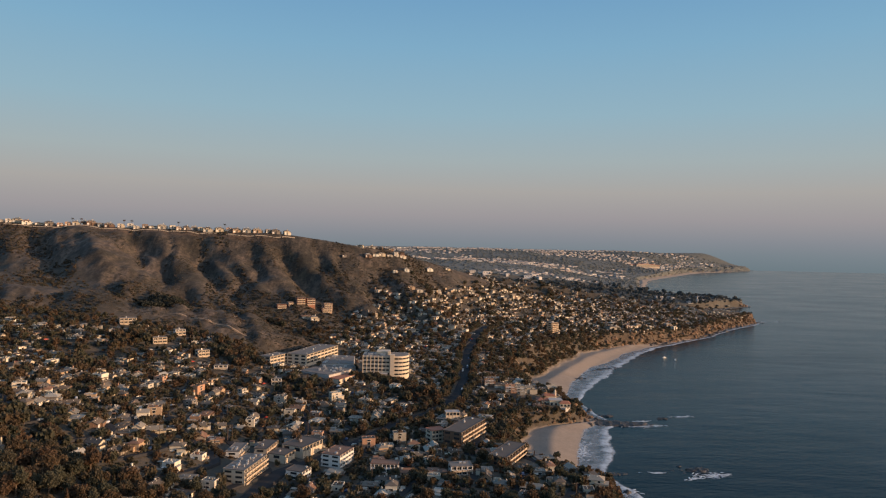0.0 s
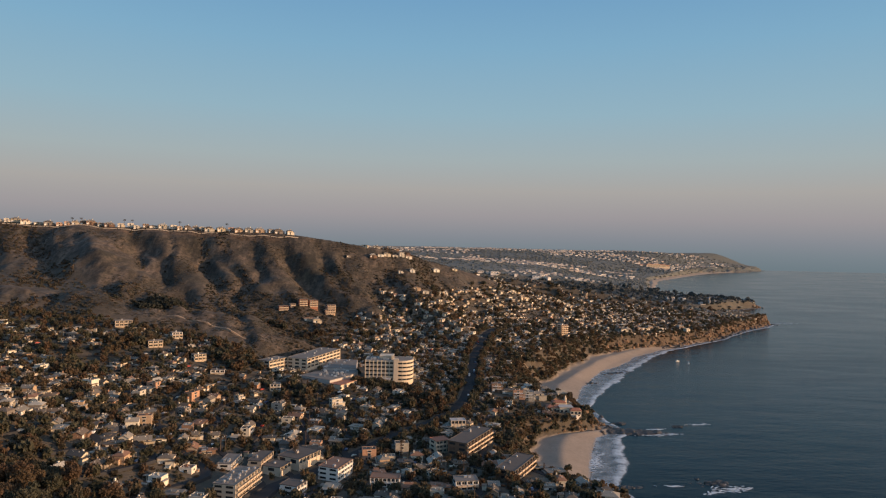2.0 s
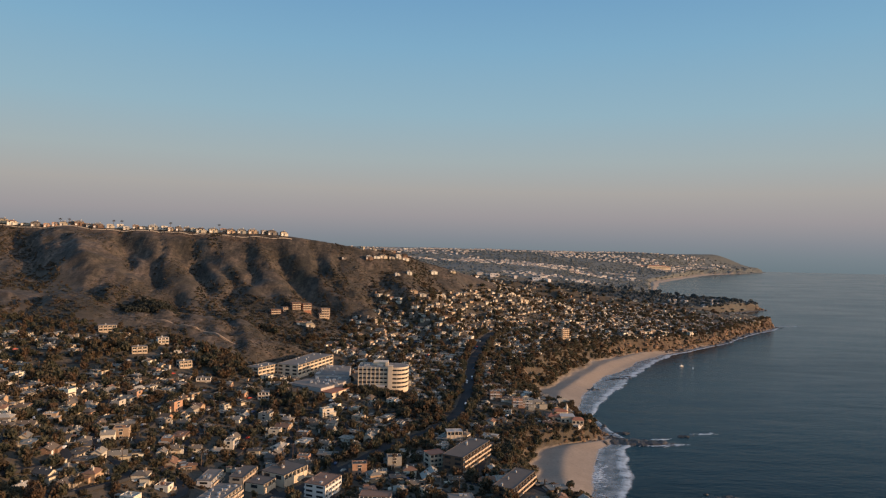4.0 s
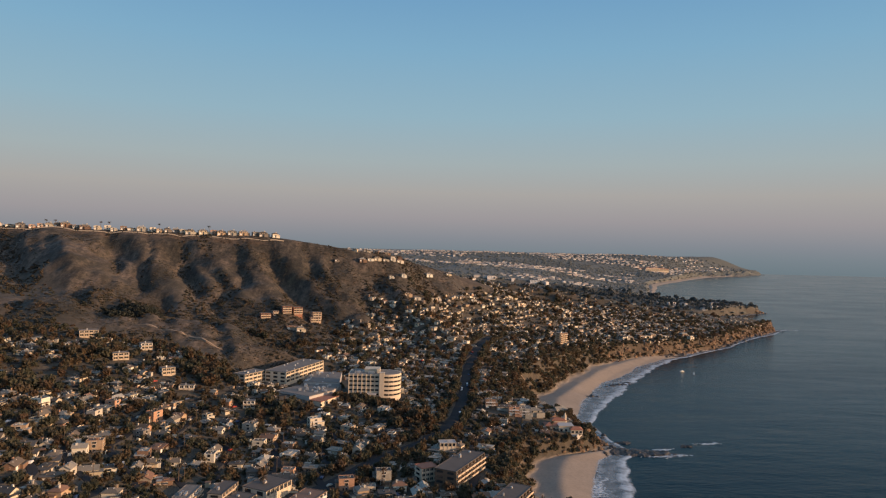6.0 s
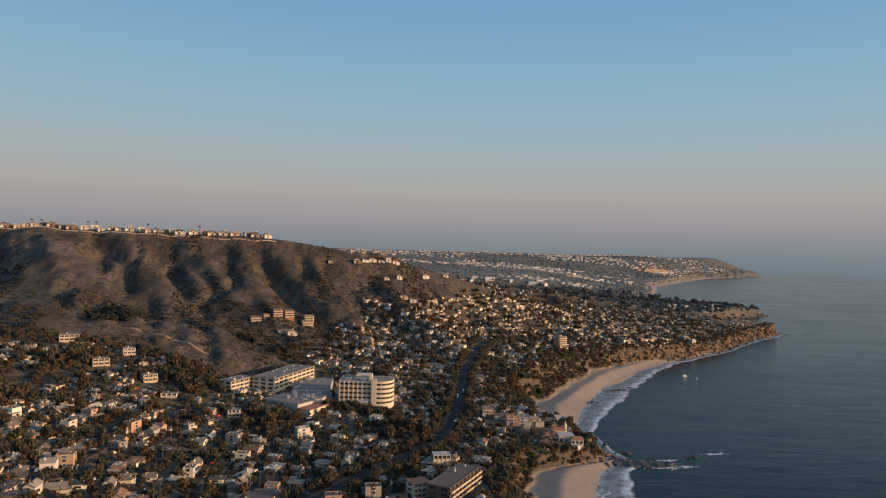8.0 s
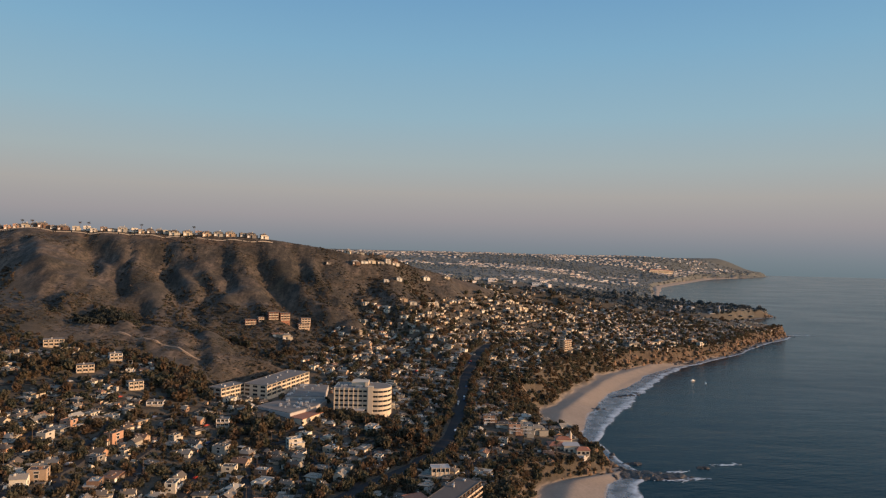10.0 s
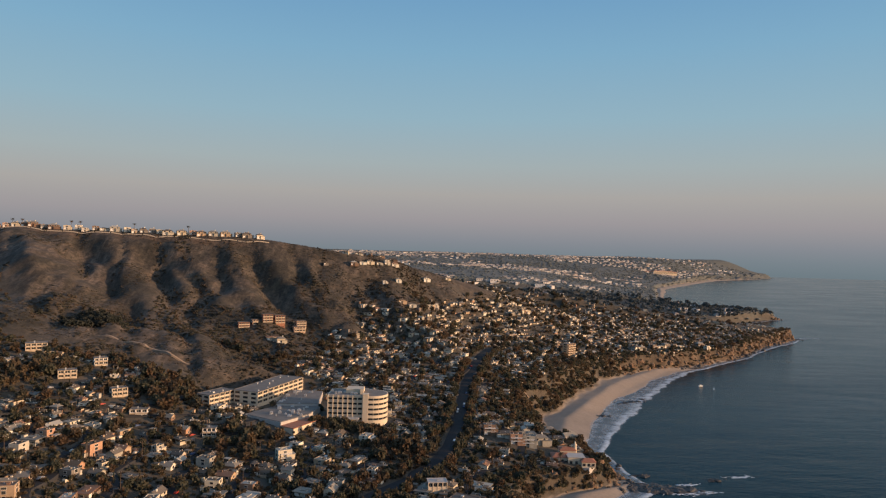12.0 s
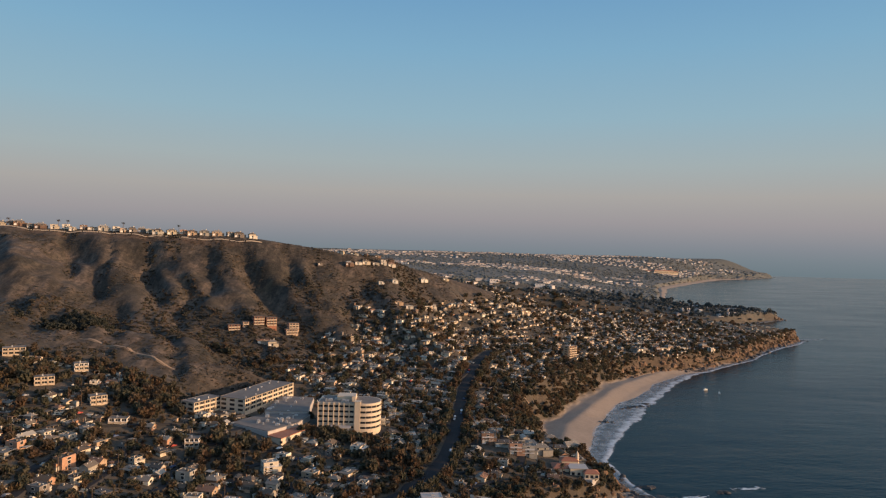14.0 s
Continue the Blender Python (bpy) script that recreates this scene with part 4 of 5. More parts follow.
tr = random.Random(12)
TREES = [tree_shapes(4.8, 2.8, 1500, tr, size=.11), tree_shapes(7.0, 3.3, 1800, tr, size=.10), tree_shapes(3.8, 2.3, 1200, tr, size=.12), tree_shapes(8.0, 2.5, 1500, tr, size=.11), tree_shapes(8, 1.2, 900, tr, True, .17),
         tree_shapes(5.8, 3.9, 1900, tr, size=.10)]
TREE_WORDS = ["round dark green garden tree between houses", "tall broad eucalyptus with olive leaves", "small bushy russet-green tree", "upright slender gum tree with dull green crown",
              "narrow dark cypress standing over roofs", "wide spreading tree with brown-green crown"]
LOW = []
for t in range(7):
    rad = (2.7, 3.4, 2.3, 2.4, 1.2, 3.8, 1.9)[t]
    trunk, crown = tree_shapes((4.4, 6.2, 3.6, 7, 7.5, 5.2, 2.6)[t], rad, 130, tr, t == 4, .24)
    one = Shape().add(trunk.v[:12], trunk.f[:6], 1)
    one.add(crown.v, crown.f, 0)
    LOW.append(one)
tx, ty, r3 = scatter(330, 1640, 7.0, range(-46, 960, 8), 28, .5, 4.0)
tz, ts, tb, th = land(tx, ty)
grove = thicket(tx, ty)
keep = open_ground(tx, ty) & in_view(tx, ty) & (ts < 0.02) & (tb < 0.5) & (th < 0.5) & ~((tx < -120) & (ty > 850)) & ~((tx < -215) & (ty > 745)) & (r3.rand(len(tx)) < np.where(grove < -0.42, .95, np.interp(ty, (340, 620, 700, 1000, 1150), (.82, .82, .82, .72, .60))))
# none inside a house
cells = {}
for a, b in zip(hx, hy):
    cells.setdefault((int(a // 12), int(b // 12)), []).append((a, b))
free = [all(math.hypot(a - p, b - q) > (4.9 if b < 520 else 4.0) for u in (-1, 0, 1) for v in (-1, 0, 1) for p, q in cells.get((int(a // 12) + u, int(b // 12) + v), ())) for a, b in zip(tx, ty)]
low_point = (ty > 1480) & (ty < 1800) & (tx > shore_point(ty, 70.0))
keep &= np.array(free) & ~low_point
tx, ty, tz = tx[keep], ty[keep], tz[keep]
order = np.argsort(ty)
made = {}
for i in order[:300]:
    k = int(r3.choice(6, p=(.24, .16, .24, .12, .08, .16)))
    m = pose(tx[i], ty[i], tz[i] - .3, 0, 0, r3.uniform(0, 360)) @ Matrix.Diagonal((*[r3.uniform(.95, 1.4) * (1.2 if thicket(tx[i], ty[i]) < -0.42 else 1.0)] * 3, 1.0))
    if k not in made:
        root = tagged(new("tree"), TREE_WORDS[k], "tree", "trees of the hillside town")
        part("trunk", TREES[k][0], M_BARK, root)
        part("crown", TREES[k][1], M_LEAF, root)
        root.matrix_basis = m
        made[k] = root
    else:
        copy_thing(made[k], m)
rows = [(r3.choice(7, p=(.22, .16, .2, .08, .05, .16, .13)), tx[i], ty[i], tz[i] - .3, r3.uniform(0, 6.28), *[r3.uniform(.75, 1.4) * (1.3 if thicket(tx[i], ty[i]) < -0.42 else 1.0)] * 2) for i in order[300:]]
town_trees = joined("town_trees", [M_LEAVES, M_BARK], LOW, rows)
tagged(town_trees, "dense olive and brown garden trees through the town", "trees", kind="stuff")

# dense dark trees on both sides of the highway
rows = []
for (ax, ay), (bx, by) in zip(ROAD[7:-1], ROAD[8:]):
    L = math.hypot(bx - ax, by - ay)
    for k in range(int(L / 3.4)):
        for side in (-1, 1):
            if r3.rand() < .78:
                t, off = (k + r3.rand()) * 3.4 / L, side * r3.uniform(6.6, 12)
                x, y = ax + (bx - ax) * t + off * (by - ay) / L, ay + (by - ay) * t - off * (bx - ax) / L
                rows.append((r3.choice((0, 1, 3, 5)), x, y, float(ground_z(x, y)) - .3, r3.uniform(0, 6), r3.uniform(.8, 1.25), r3.uniform(.9, 1.5)))
tagged(joined("highway_trees", [M_LEAVES, M_BARK], LOW, rows), "dark trees crowding both edges of the highway", "trees", kind="stuff")
# tall trees along the hospital's front and the dark grove in the fold of the spur, its shadow put into the leaf colour
rows = []
for k in range(34):
    x = -84 + k * 1.75
    y = 672 - 3.5 * abs(math.sin(k * 1.7)) - (6 if k % 3 == 0 else 0)
    rows.append((r3.choice((0, 1, 5)), x, y, float(ground_z(x, y)) - .3, r3.uniform(0, 6), 1.15, r3.uniform(.9, 1.3)))
tagged(joined("hospital_trees", [M_LEAVES, M_BARK], LOW, rows), "row of dark trees along the hospital front", "trees", kind="stuff")
rows = []
for k in range(130):
    x, y = -330 + r3.normal(0, 15), 818 + r3.normal(0, 13)
    rows.append((r3.choice((0, 1, 5)), x, y, float(ground_z(x, y)) - .3, r3.uniform(0, 6), r3.uniform(1.0, 1.6), r3.uniform(.9, 1.3)))
tagged(joined("oak_grove", [M_SHADE, M_BARK], LOW, rows), "dark round oak grove in a fold of the hill, shadow in its leaf colour", "trees", kind="stuff")

M_SCRUB = palette("dry_sage", [(0.070, 0.060, 0.046), (0.058, 0.055, 0.043), (0.088, 0.068, 0.050), (0.050, 0.050, 0.040)], "cell", .9, .3, .5)
# scrub of the open hillside and woods of the far plain
SHRUB, BUSH = [], []
for t in range(4):
    s = Shape()
    for k in range(44):
        p = Vector((tr.gauss(0, 1), tr.gauss(0, 1), abs(tr.gauss(0, .8))))
        spray(s, p.normalized() * 1.25 * tr.uniform(.4, 1), .46 * tr.uniform(.7, 1.3), tr)
    BUSH.append(s)
    s = Shape()
    for k in range(4):
        clump(s, (tr.uniform(-1, 1), tr.uniform(-1, 1), tr.uniform(.1, .7)), tr.uniform(.7, 1.3), tr)
    SHRUB.append(s)
r4 = np.random.RandomState(5)
sx, sy = r4.uniform(-900, 150, 60000), r4.uniform(640, 1230, 60000)
sz, _, sb, sh = land(sx, sy)
keep = (sh > 0.2) & in_view(sx, sy) & (fbm(sx, sy, 60, 3, 81) + 0.5 * runnels(sx, sy) > 0.12)
rows = [(r4.randint(4), x, y, zz, r4.uniform(0, 6), s, s * .45) for x, y, zz, s in zip(sx[keep], sy[keep], sz[keep], r4.uniform(.4, 1.1, keep.sum()))]
tagged(joined("hillside_scrub", [M_SCRUB], SHRUB, rows), "low dry brown chaparral over the open ridge", "scrub", kind="stuff")
sx, sy = r4.uniform(-760, 120, 30000), r4.uniform(640, 1240, 30000)
sz, _, sb, sh = land(sx, sy)
keep = (sh > 0.2) & in_view(sx, sy) & (fbm(sx, sy, 70, 4, 85) + 0.55 * runnels(sx, sy) > np.interp(sz, (50, 130, 160), (.05, .25, .45)))
rows = [(r4.randint(4), x, y, zz - .2, r4.uniform(0, 6), s, s * .8) for x, y, zz, s in zip(sx[keep], sy[keep], sz[keep], r4.uniform(.7, 1.9, keep.sum()))]
tagged(joined("hillside_bushes", [M_SCRUB], BUSH, rows), "brown-green bushes in the folds of the hill", "bushes", kind="stuff")
qx, qy, r6 = scatter(400, 1620, 2.7, range(-50, 16, 3), 48, .5, 2.0)
qz, qs, qb, qh = land(qx, qy)
keep = (qs < .02) & (qz > 3.5) & (r6.rand(len(qx)) < np.where(qb > .5, np.where(qy < 1060, .85, .55), .95)) & open_ground(qx, qy) & (fbm(qx, qy, 24, 3, 87) > -.5)
rows = [(r6.randint(4), x, y, zz - .2, r6.uniform(0, 6), s, s * .8) for x, y, zz, s in zip(qx[keep], qy[keep], qz[keep], .8 + 2.2 * r6.rand(keep.sum()) ** 1.3)]
tagged(joined("bluff_scrub", [M_LEAVES], BUSH, rows), "dense brown and olive scrub on the sea bluffs", "scrub", kind="stuff")
# trees on the bluffs
qx, qy, r6 = scatter(640, 1560, 5.0, range(-34, 14, 5), 49, .5, 2.5)
qz, qs, qb, qh = land(qx, qy)
keep = (qs < .02) & (qz > 5) & (qb < .6) & (r6.rand(len(qx)) < .42) & open_ground(qx, qy)
rows = [(r6.randint(7), x, y, zz - .3, r6.uniform(0, 6.28), s, s) for x, y, zz, s in zip(qx[keep], qy[keep], qz[keep], r6.uniform(.45, 1.15, keep.sum()))]
tagged(joined("bluff_trees", [M_LEAVES, M_BARK], LOW, rows), "brown and olive trees leaning on the sea bluffs", "trees", kind="stuff")
# hedges and bushes between the houses
qx, qy, r6 = scatter(335, 1300, 4.6, range(2, 640, 5), 58, .5, 3.0)
qz, qs, qb, qh = land(qx, qy)
keep = (qs < .02) & (qh < .5) & open_ground(qx, qy) & in_view(qx, qy) & (r6.rand(len(qx)) < np.interp(qy, (335, 700, 1300), (.85, .7, .4)))
rows = [(r6.randint(4), x, y, zz - .1, r6.uniform(0, 6), s, s * .8) for x, y, zz, s in zip(qx[keep], qy[keep], qz[keep], r6.uniform(.7, 1.8, keep.sum()))]
tagged(joined("garden_hedges", [M_LEAVES], BUSH, rows), "low dark hedges and garden bushes between houses", "hedges", kind="stuff")
gx, gy, r5 = scatter(1640, 4780, 14, range(-60, 1900, 17), 38, .5, 8)
gz, gs, gb, gh = land(gx, gy)
keep = (gs < .05) & (gz > 4) & (gb < .6) & in_view(gx, gy) & (r5.rand(len(gx)) < np.interp(gy, (1640, 2000, 2600, 3800, 4100), (.9, .6, .3, .3, .6)) + .45 * (fbm(gx, gy, 300, 3, 95) > .12))
rows = [(r5.randint(4), x, y, zz - 1, r5.uniform(0, 6), s, s * .42) for x, y, zz, s in zip(gx[keep], gy[keep], gz[keep], r5.uniform(3.5, 7.5, keep.sum()))]
# distance haze is in this leaf colour
far_woods = joined("distant_woods", [M_HAZE_LEAF], SHRUB, rows)
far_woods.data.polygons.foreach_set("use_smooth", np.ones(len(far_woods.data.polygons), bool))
tagged(far_woods, "far dull grey-green tree cover of the coastal plain, coloured for haze", "trees", kind="stuff")

# dark trees of the second headland, in the leaf colour greyed for haze
nx, ny, r7 = scatter(1640, 2090, 9, range(0, 420, 11), 68, .5, 5)
nz, ns, nb, nh = land(nx, ny)
keep = (ns < .05) & (nb < .5) & in_view(nx, ny) & (r7.rand(len(nx)) < np.where(ny > 1800, .85, .45)) & ~((ny < 1800) & (nx > shore_point(ny, 40.0)))
rows = [(r7.randint(7), x, y, zz - .3, r7.uniform(0, 6.28), s, s * 1.1) for x, y, zz, s in zip(nx[keep], ny[keep], nz[keep], r7.uniform(.9, 1.7, keep.sum()) * np.where(ny[keep] > 1800, 1.25, 1.0))]
tagged(joined("headland_trees", [M_HAZE_LEAF, M_BARK], LOW, rows), "dark wind-shaped trees over the far headland, greyed for haze", "trees", kind="stuff")


# ---- the hospital and its campus ----
M_BALCONY = plain("tan_balcony_boards", (0.50, 0.41, 0.31), 0.8, 0.2, 0.5)

def base_of(points):
    return min(float(ground_z(x, y)) for x, y in points)


def add_prism(s, ring, z0, z1, mat=0):
    area = sum(ring[i][0] * ring[(i + 1) % len(ring)][1] - ring[(i + 1) % len(ring)][0] * ring[i][1] for i in range(len(ring)))
    return s.prism(ring if area > 0 else ring[::-1], z0, z1, mat)


def grown(ring, by):
    """The outline moved outwards by so many metres."""
    n, out = len(ring), []
    area = sum(ring[i][0] * ring[(i + 1) % n][1] - ring[(i + 1) % n][0] * ring[i][1] for i in range(n))
    sg = 1 if area > 0 else -1
    for i in range(n):
        (ax, ay), (bx, by_), (cx, cy) = ring[i - 1], ring[i], ring[(i + 1) % n]
        n1, n2 = Vector((by_ - ay, ax - bx)).normalized() * sg, Vector((cy - by_, bx - cx)).normalized() * sg
        m = (n1 + n2) / max(0.5, 1 + n1.dot(n2))
        out.append((bx + m.x * by, by_ + m.y * by))
    return out


def hospital():
    root = tagged(new("hospital_building"), "five-storey cream concrete hospital with a rounded sunlit end", "hospital")
    z0, fl, n = 35.6, 3.85, 5
    bend = [(-41.5 + 12.5 * math.sin(a), 693 - 12.5 * math.cos(a)) for a in [math.pi * k / 18 for k in range(19)]]
    ring = [(-75.5, 682), (-44, 682), (-44, 680.6)] + bend + [(-44, 705.6), (-75.5, 705.6)]
    part("core", add_prism(Shape(), grown(ring, -.45), 28, z0 + n * fl - .6), M_GLASS, root, "dark recessed window bands")
    for k in range(n + 1):
        lo, hi = (28 if k == 0 else z0 + k * fl - 1.05), z0 + k * fl + (1.15 if k < n else .75)
        part("spandrel", add_prism(Shape(), ring, lo, hi), M_CREAM, root)
    for k in range(8):
        x = -75.0 + k * 3.85
        part("pier", Shape().box(x - .32, x + .32, 681.3, 682.5, 28, z0 + n * fl + .9), M_CREAM, root)
    for k in range(1, 18, 2):
        a = math.pi * k / 18
        x, y = -41.5 + 12.4 * math.sin(a), 693 - 12.4 * math.cos(a)
        part("mullion", Shape().tube((x, y, 28), (x, y, z0 + n * fl), .16, .16, 6), M_CREAM, root)
    top = z0 + n * fl + .75
    part("stair_tower", Shape().box(-47.6, -43.4, 679.9, 684, 28, top + 1.3).box(-47.9, -43.1, 679.6, 684.3, top + 1.3, top + 1.7), M_CREAM, root)
    part("roof", add_prism(Shape(), grown(ring, -.8), top - 1.0, top + .02), M_GREYROOF, root)
    part("penthouse", Shape().box(-62, -48.5, 690, 702, top - .6, top + 3.2).box(-50.5, -47.8, 686.5, 690, top - .6, top + 4.0), M_CREAM, root)
    rr = random.Random(3)
    for k in range(7):
        x, y = -73 + k * 3.2 + rr.uniform(-.6, .6), rr.uniform(685, 700)
        w, h = rr.uniform(.7, 1.5), rr.uniform(.9, 2.0)
        part("roof_unit", Shape().box(x - w, x + w, y - w, y + w, top - .6, top + h, 0, .1).box(x - w * .5, x + w * .5, y - w * .5, y + w * .5, top + h, top + h + .3), M_METAL, root)
    part("canopy", Shape().box(-66, -50, 675, 681.9, z0 + 2.8, z0 + 3.4).box(-65, -64, 675.5, 676.5, 30, z0 + 2.8).box(-52, -51, 675.5, 676.5, 30, z0 + 2.8), M_CONCRETE, root)


def slab_block(name, label, origin, turn, length, depth, z0, storeys, fl, wall, roof, bays, units=4, seed=1, category="building", balcony=False, below=8.0):
    """A long block with window bands: x runs along its length, its front is at y = 0 facing -y."""
    root = tagged(new(name), label, category)
    rr = random.Random(seed)
    h = storeys * fl
    part("wall", Shape().box(0, length, .5, depth - .5, -below, h), wall, root)
    for k in range(storeys):
        z = k * fl
        for side, (y0, y1) in enumerate(((0.0, .5), (depth - .5, depth))):
            part("spandrel", Shape().box(0, length, y0, y1, z + (-below if k == 0 else -.2), z + 1.0), wall, root)
        step = length / bays
        for b in range(bays):
            x = (b + .5) * step
            part("window", Shape().box(x - step * .36, x + step * .36, .38, .498, z + 1.0, z + fl - .45, 0).box(x - .05, x + .05, .3, .38, z + 1.0, z + fl - .45, 1), [M_GLASS, M_FRAME], root)
            if balcony:
                s = Shape().box(x - step * .45, x + step * .45, -1.5, 0, z - .1, z + .12).box(x - step * .45, x + step * .45, -1.5, -1.4, z + .12, z + 1.1)
                s.box(x - step * .45, x - step * .43, -1.4, 0, z + .12, z + 1.1).box(x + step * .43, x + step * .45, -1.4, 0, z + .12, z + 1.1)
                part("balcony", s, M_BALCONY, root)
        for q in range(max(1, int(depth / 7))):
            y = (q + .5) * depth / max(1, int(depth / 7))
            part("window", Shape().box(-.1, -.004, y - 2.2, y + 2.2, z + 1.0, z + fl - .6), [M_GLASS], root)
            part("window", Shape().box(length + .004, length + .1, y - 2.2, y + 2.2, z + 1.0, z + fl - .6), [M_GLASS], root)
    for b in range(bays + 1):
        x = min(length - .5, max(0, b * length / bays - .25))
        part("pier", Shape().box(x, x + .5, -.2, .5, -below, h), wall, root)
    part("roof", Shape().box(.3, length - .3, .3, depth - .3, h, h + .2), roof, root)
    for x0, x1, y0, y1 in ((-.15, length + .15, -.15, .3), (-.15, length + .15, depth - .3, depth + .15), (-.15, .3, .3, depth - .3), (length - .3, length + .15, .3, depth - .3)):
        part("parapet", Shape().box(x0, x1, y0, y1, h, h + .4), roof, root)
    for k in range(units):
        x, y, w = rr.uniform(2, length - 2), rr.uniform(2, depth - 2), rr.uniform(.4, 1.1)
        part("roof_unit", Shape().box(x - w, x + w, y - w * .7, y + w * .7, h + .2, h + .4 + rr.uniform(.5, 1.5), 0, .08), M_METAL, root)
    root.matrix_basis = pose(origin[0], origin[1], z0, 0, 0, turn)
    return root


def heading(a, b):
    return math.degrees(math.atan2(b[1] - a[1], b[0] - a[0]))


hospital()
# a long clinic block behind, its wing, and the low podium between
slab_block("clinic_building", "long three-storey pale clinic block with window bands", (-134, 698), heading((-137, 704), (-114, 770)), 70, 23, 42.0, 3, 3.4, M_CREAM, M_GREYROOF, 9, 9, 2, "clinic")
slab_block("office_building", "small three-storey office wing lit by the low sun", (-168, 684), heading((-168, 684), (-153, 712)), 27, 14, 42.0, 3, 3.3, M_CREAM, M_GREYROOF, 5, 3, 3, "office")


def podium():
    root = tagged(new("hospital_annex"), "low sprawling annex with grey flat roofs and rooftop machines", "annex")
    rings = [([(-137, 671), (-104, 650), (-88, 676), (-84, 700), (-101, 706), (-120, 698)], 41.5), ([(-120, 698), (-86, 701), (-90, 748), (-119, 752)], 43.4), ([(-104, 649.6), (-93, 643), (-79, 671), (-87.5, 675.5)], 39.0)]
    for k, (ring, z) in enumerate(rings):
        part("wall", add_prism(Shape(), ring, 26, z), M_CONCRETE if k < 2 else M_CREAM, root)
        part("roof", add_prism(Shape(), grown(ring, .35 if k == 2 else -.4), z, z + .4), M_GREYROOF if k < 2 else M_REDTILE, root)
    rr = random.Random(9)
    for k in range(34):
        x, y, w, h = rr.uniform(-117, -90), rr.uniform(666, 744), rr.uniform(.4, 1.8), rr.uniform(.5, 2.0)
        z = 43.8 if y > 702 else 41.9
        part("roof_unit", Shape().box(x - w, x + w, y - w, y + w, z, z + h, 0, .12).tube((x, y, z + h), (x, y, z + h + .5), .3, .3, 8), M_METAL, root)
    for k in range(5):
        t = k / 4
        x, y = -93 + 14 * t + .1, 643 + 28 * t
        part("window", Shape().box(x - .9, x + .9, y - .35, y + .35, 35.8, 37.4), M_GLASS, root)


podium()

# ---- apartment blocks by the shore and the larger houses ----
slab_block("apartment_building", "brown three-storey apartment block with cream balconies facing the sea", (15.5, 498), heading((15.5, 498), (36, 538)), 45, 15, 22.0, 3, 3.2, M_BROWN, M_DARKROOF, 8, 3, 5, "apartments", True)
slab_block("apartment_building", "terraced brown apartment block with balconies above the beach", (43, 448), heading((43, 448), (61, 482)), 37, 13, 20.0, 3, 3.2, M_BROWN, M_DARKROOF, 7, 3, 6, "apartments", True)
slab_block("apartment_building", "flat-roofed cream block of three storeys with sunlit arched bays", (-119, 409), heading((-119, 409), (-112, 444)), 31, 14, 23.2, 3, 2.9, M_CREAM, M_GREYROOF, 8, 16, 7, "apartments", True)
slab_block("shop_building", "white stepped three-storey building with a brown roof", (-67, 449), heading((-67, 449), (-60, 468)), 20, 14, 20.5, 3, 2.8, M_FRAME, M_TERRACOTTA, 5, 3, 8, "shop")
slab_block("shop_building", "low white building with a brown flat roof beside the highway", (-87, 423), heading((-87, 423), (-83, 434)), 11, 12, 20.8, 2, 2.9, M_FRAME, M_DARKROOF, 3, 1, 15, "shop")
slab_block("apartment_building", "long white two-storey terrace with a dark roof", (-46, 440), heading((-46, 440), (-28, 439)), 18, 9, 21.0, 2, 3.0, M_FRAME, M_TERRACOTTA, 7, 0, 16, "apartments")
slab_block("apartment_building", "two-storey white flat-roofed apartments with balconies", (6, 429), heading((6, 429), (19, 431)), 14, 10, 23.5, 2, 3.0, M_FRAME, M_GREYROOF, 4, 2, 17, "apartments", True)
slab_block("apartment_building", "orange stucco house of three storeys with tall windows", (-6, 508.5), heading((-6, 508.5), (4, 514)), 12, 10, 20.5, 3, 3.0, M_CREAM, M_REDTILE, 4, 0, 9, "apartments")
slab_block("shop_building", "small white flat-roofed shop beside the highway", (6, 569), 8, 12, 8, 25.0, 1, 3.4, M_CREAM, M_CONCRETE, 4, 1, 10, "shop")
slab_block("shop_building", "long low shop with a brown flat roof at the crossing", (-95, 468), heading((-95, 468), (-85, 488)), 23, 18, 24.0, 1, 4.0, M_CREAM, M_DARKROOF, 6, 3, 11, "shop")
slab_block("shop_building", "low white-edged shop beside a parking yard", (-104, 454), heading((-104, 454), (-100, 466)), 13, 13, 23.5, 1, 3.5, M_CREAM, M_DARKROOF, 3, 1, 12, "shop")
slab_block("apartment_building", "two-storey tan block with a brown roof", (-117, 457), heading((-117, 457), (-114, 478)), 21, 9, 24.0, 2, 3.0, M_BALCONY, M_DARKROOF, 5, 1, 13, "apartments")
slab_block("apartment_building", "white two-storey apartments with grey balconies", (-134, 451), heading((-134, 451), (-133, 478)), 20, 9, 24.0, 2, 2.9, M_FRAME, M_GREYROOF, 5, 5, 14, "apartments", True)


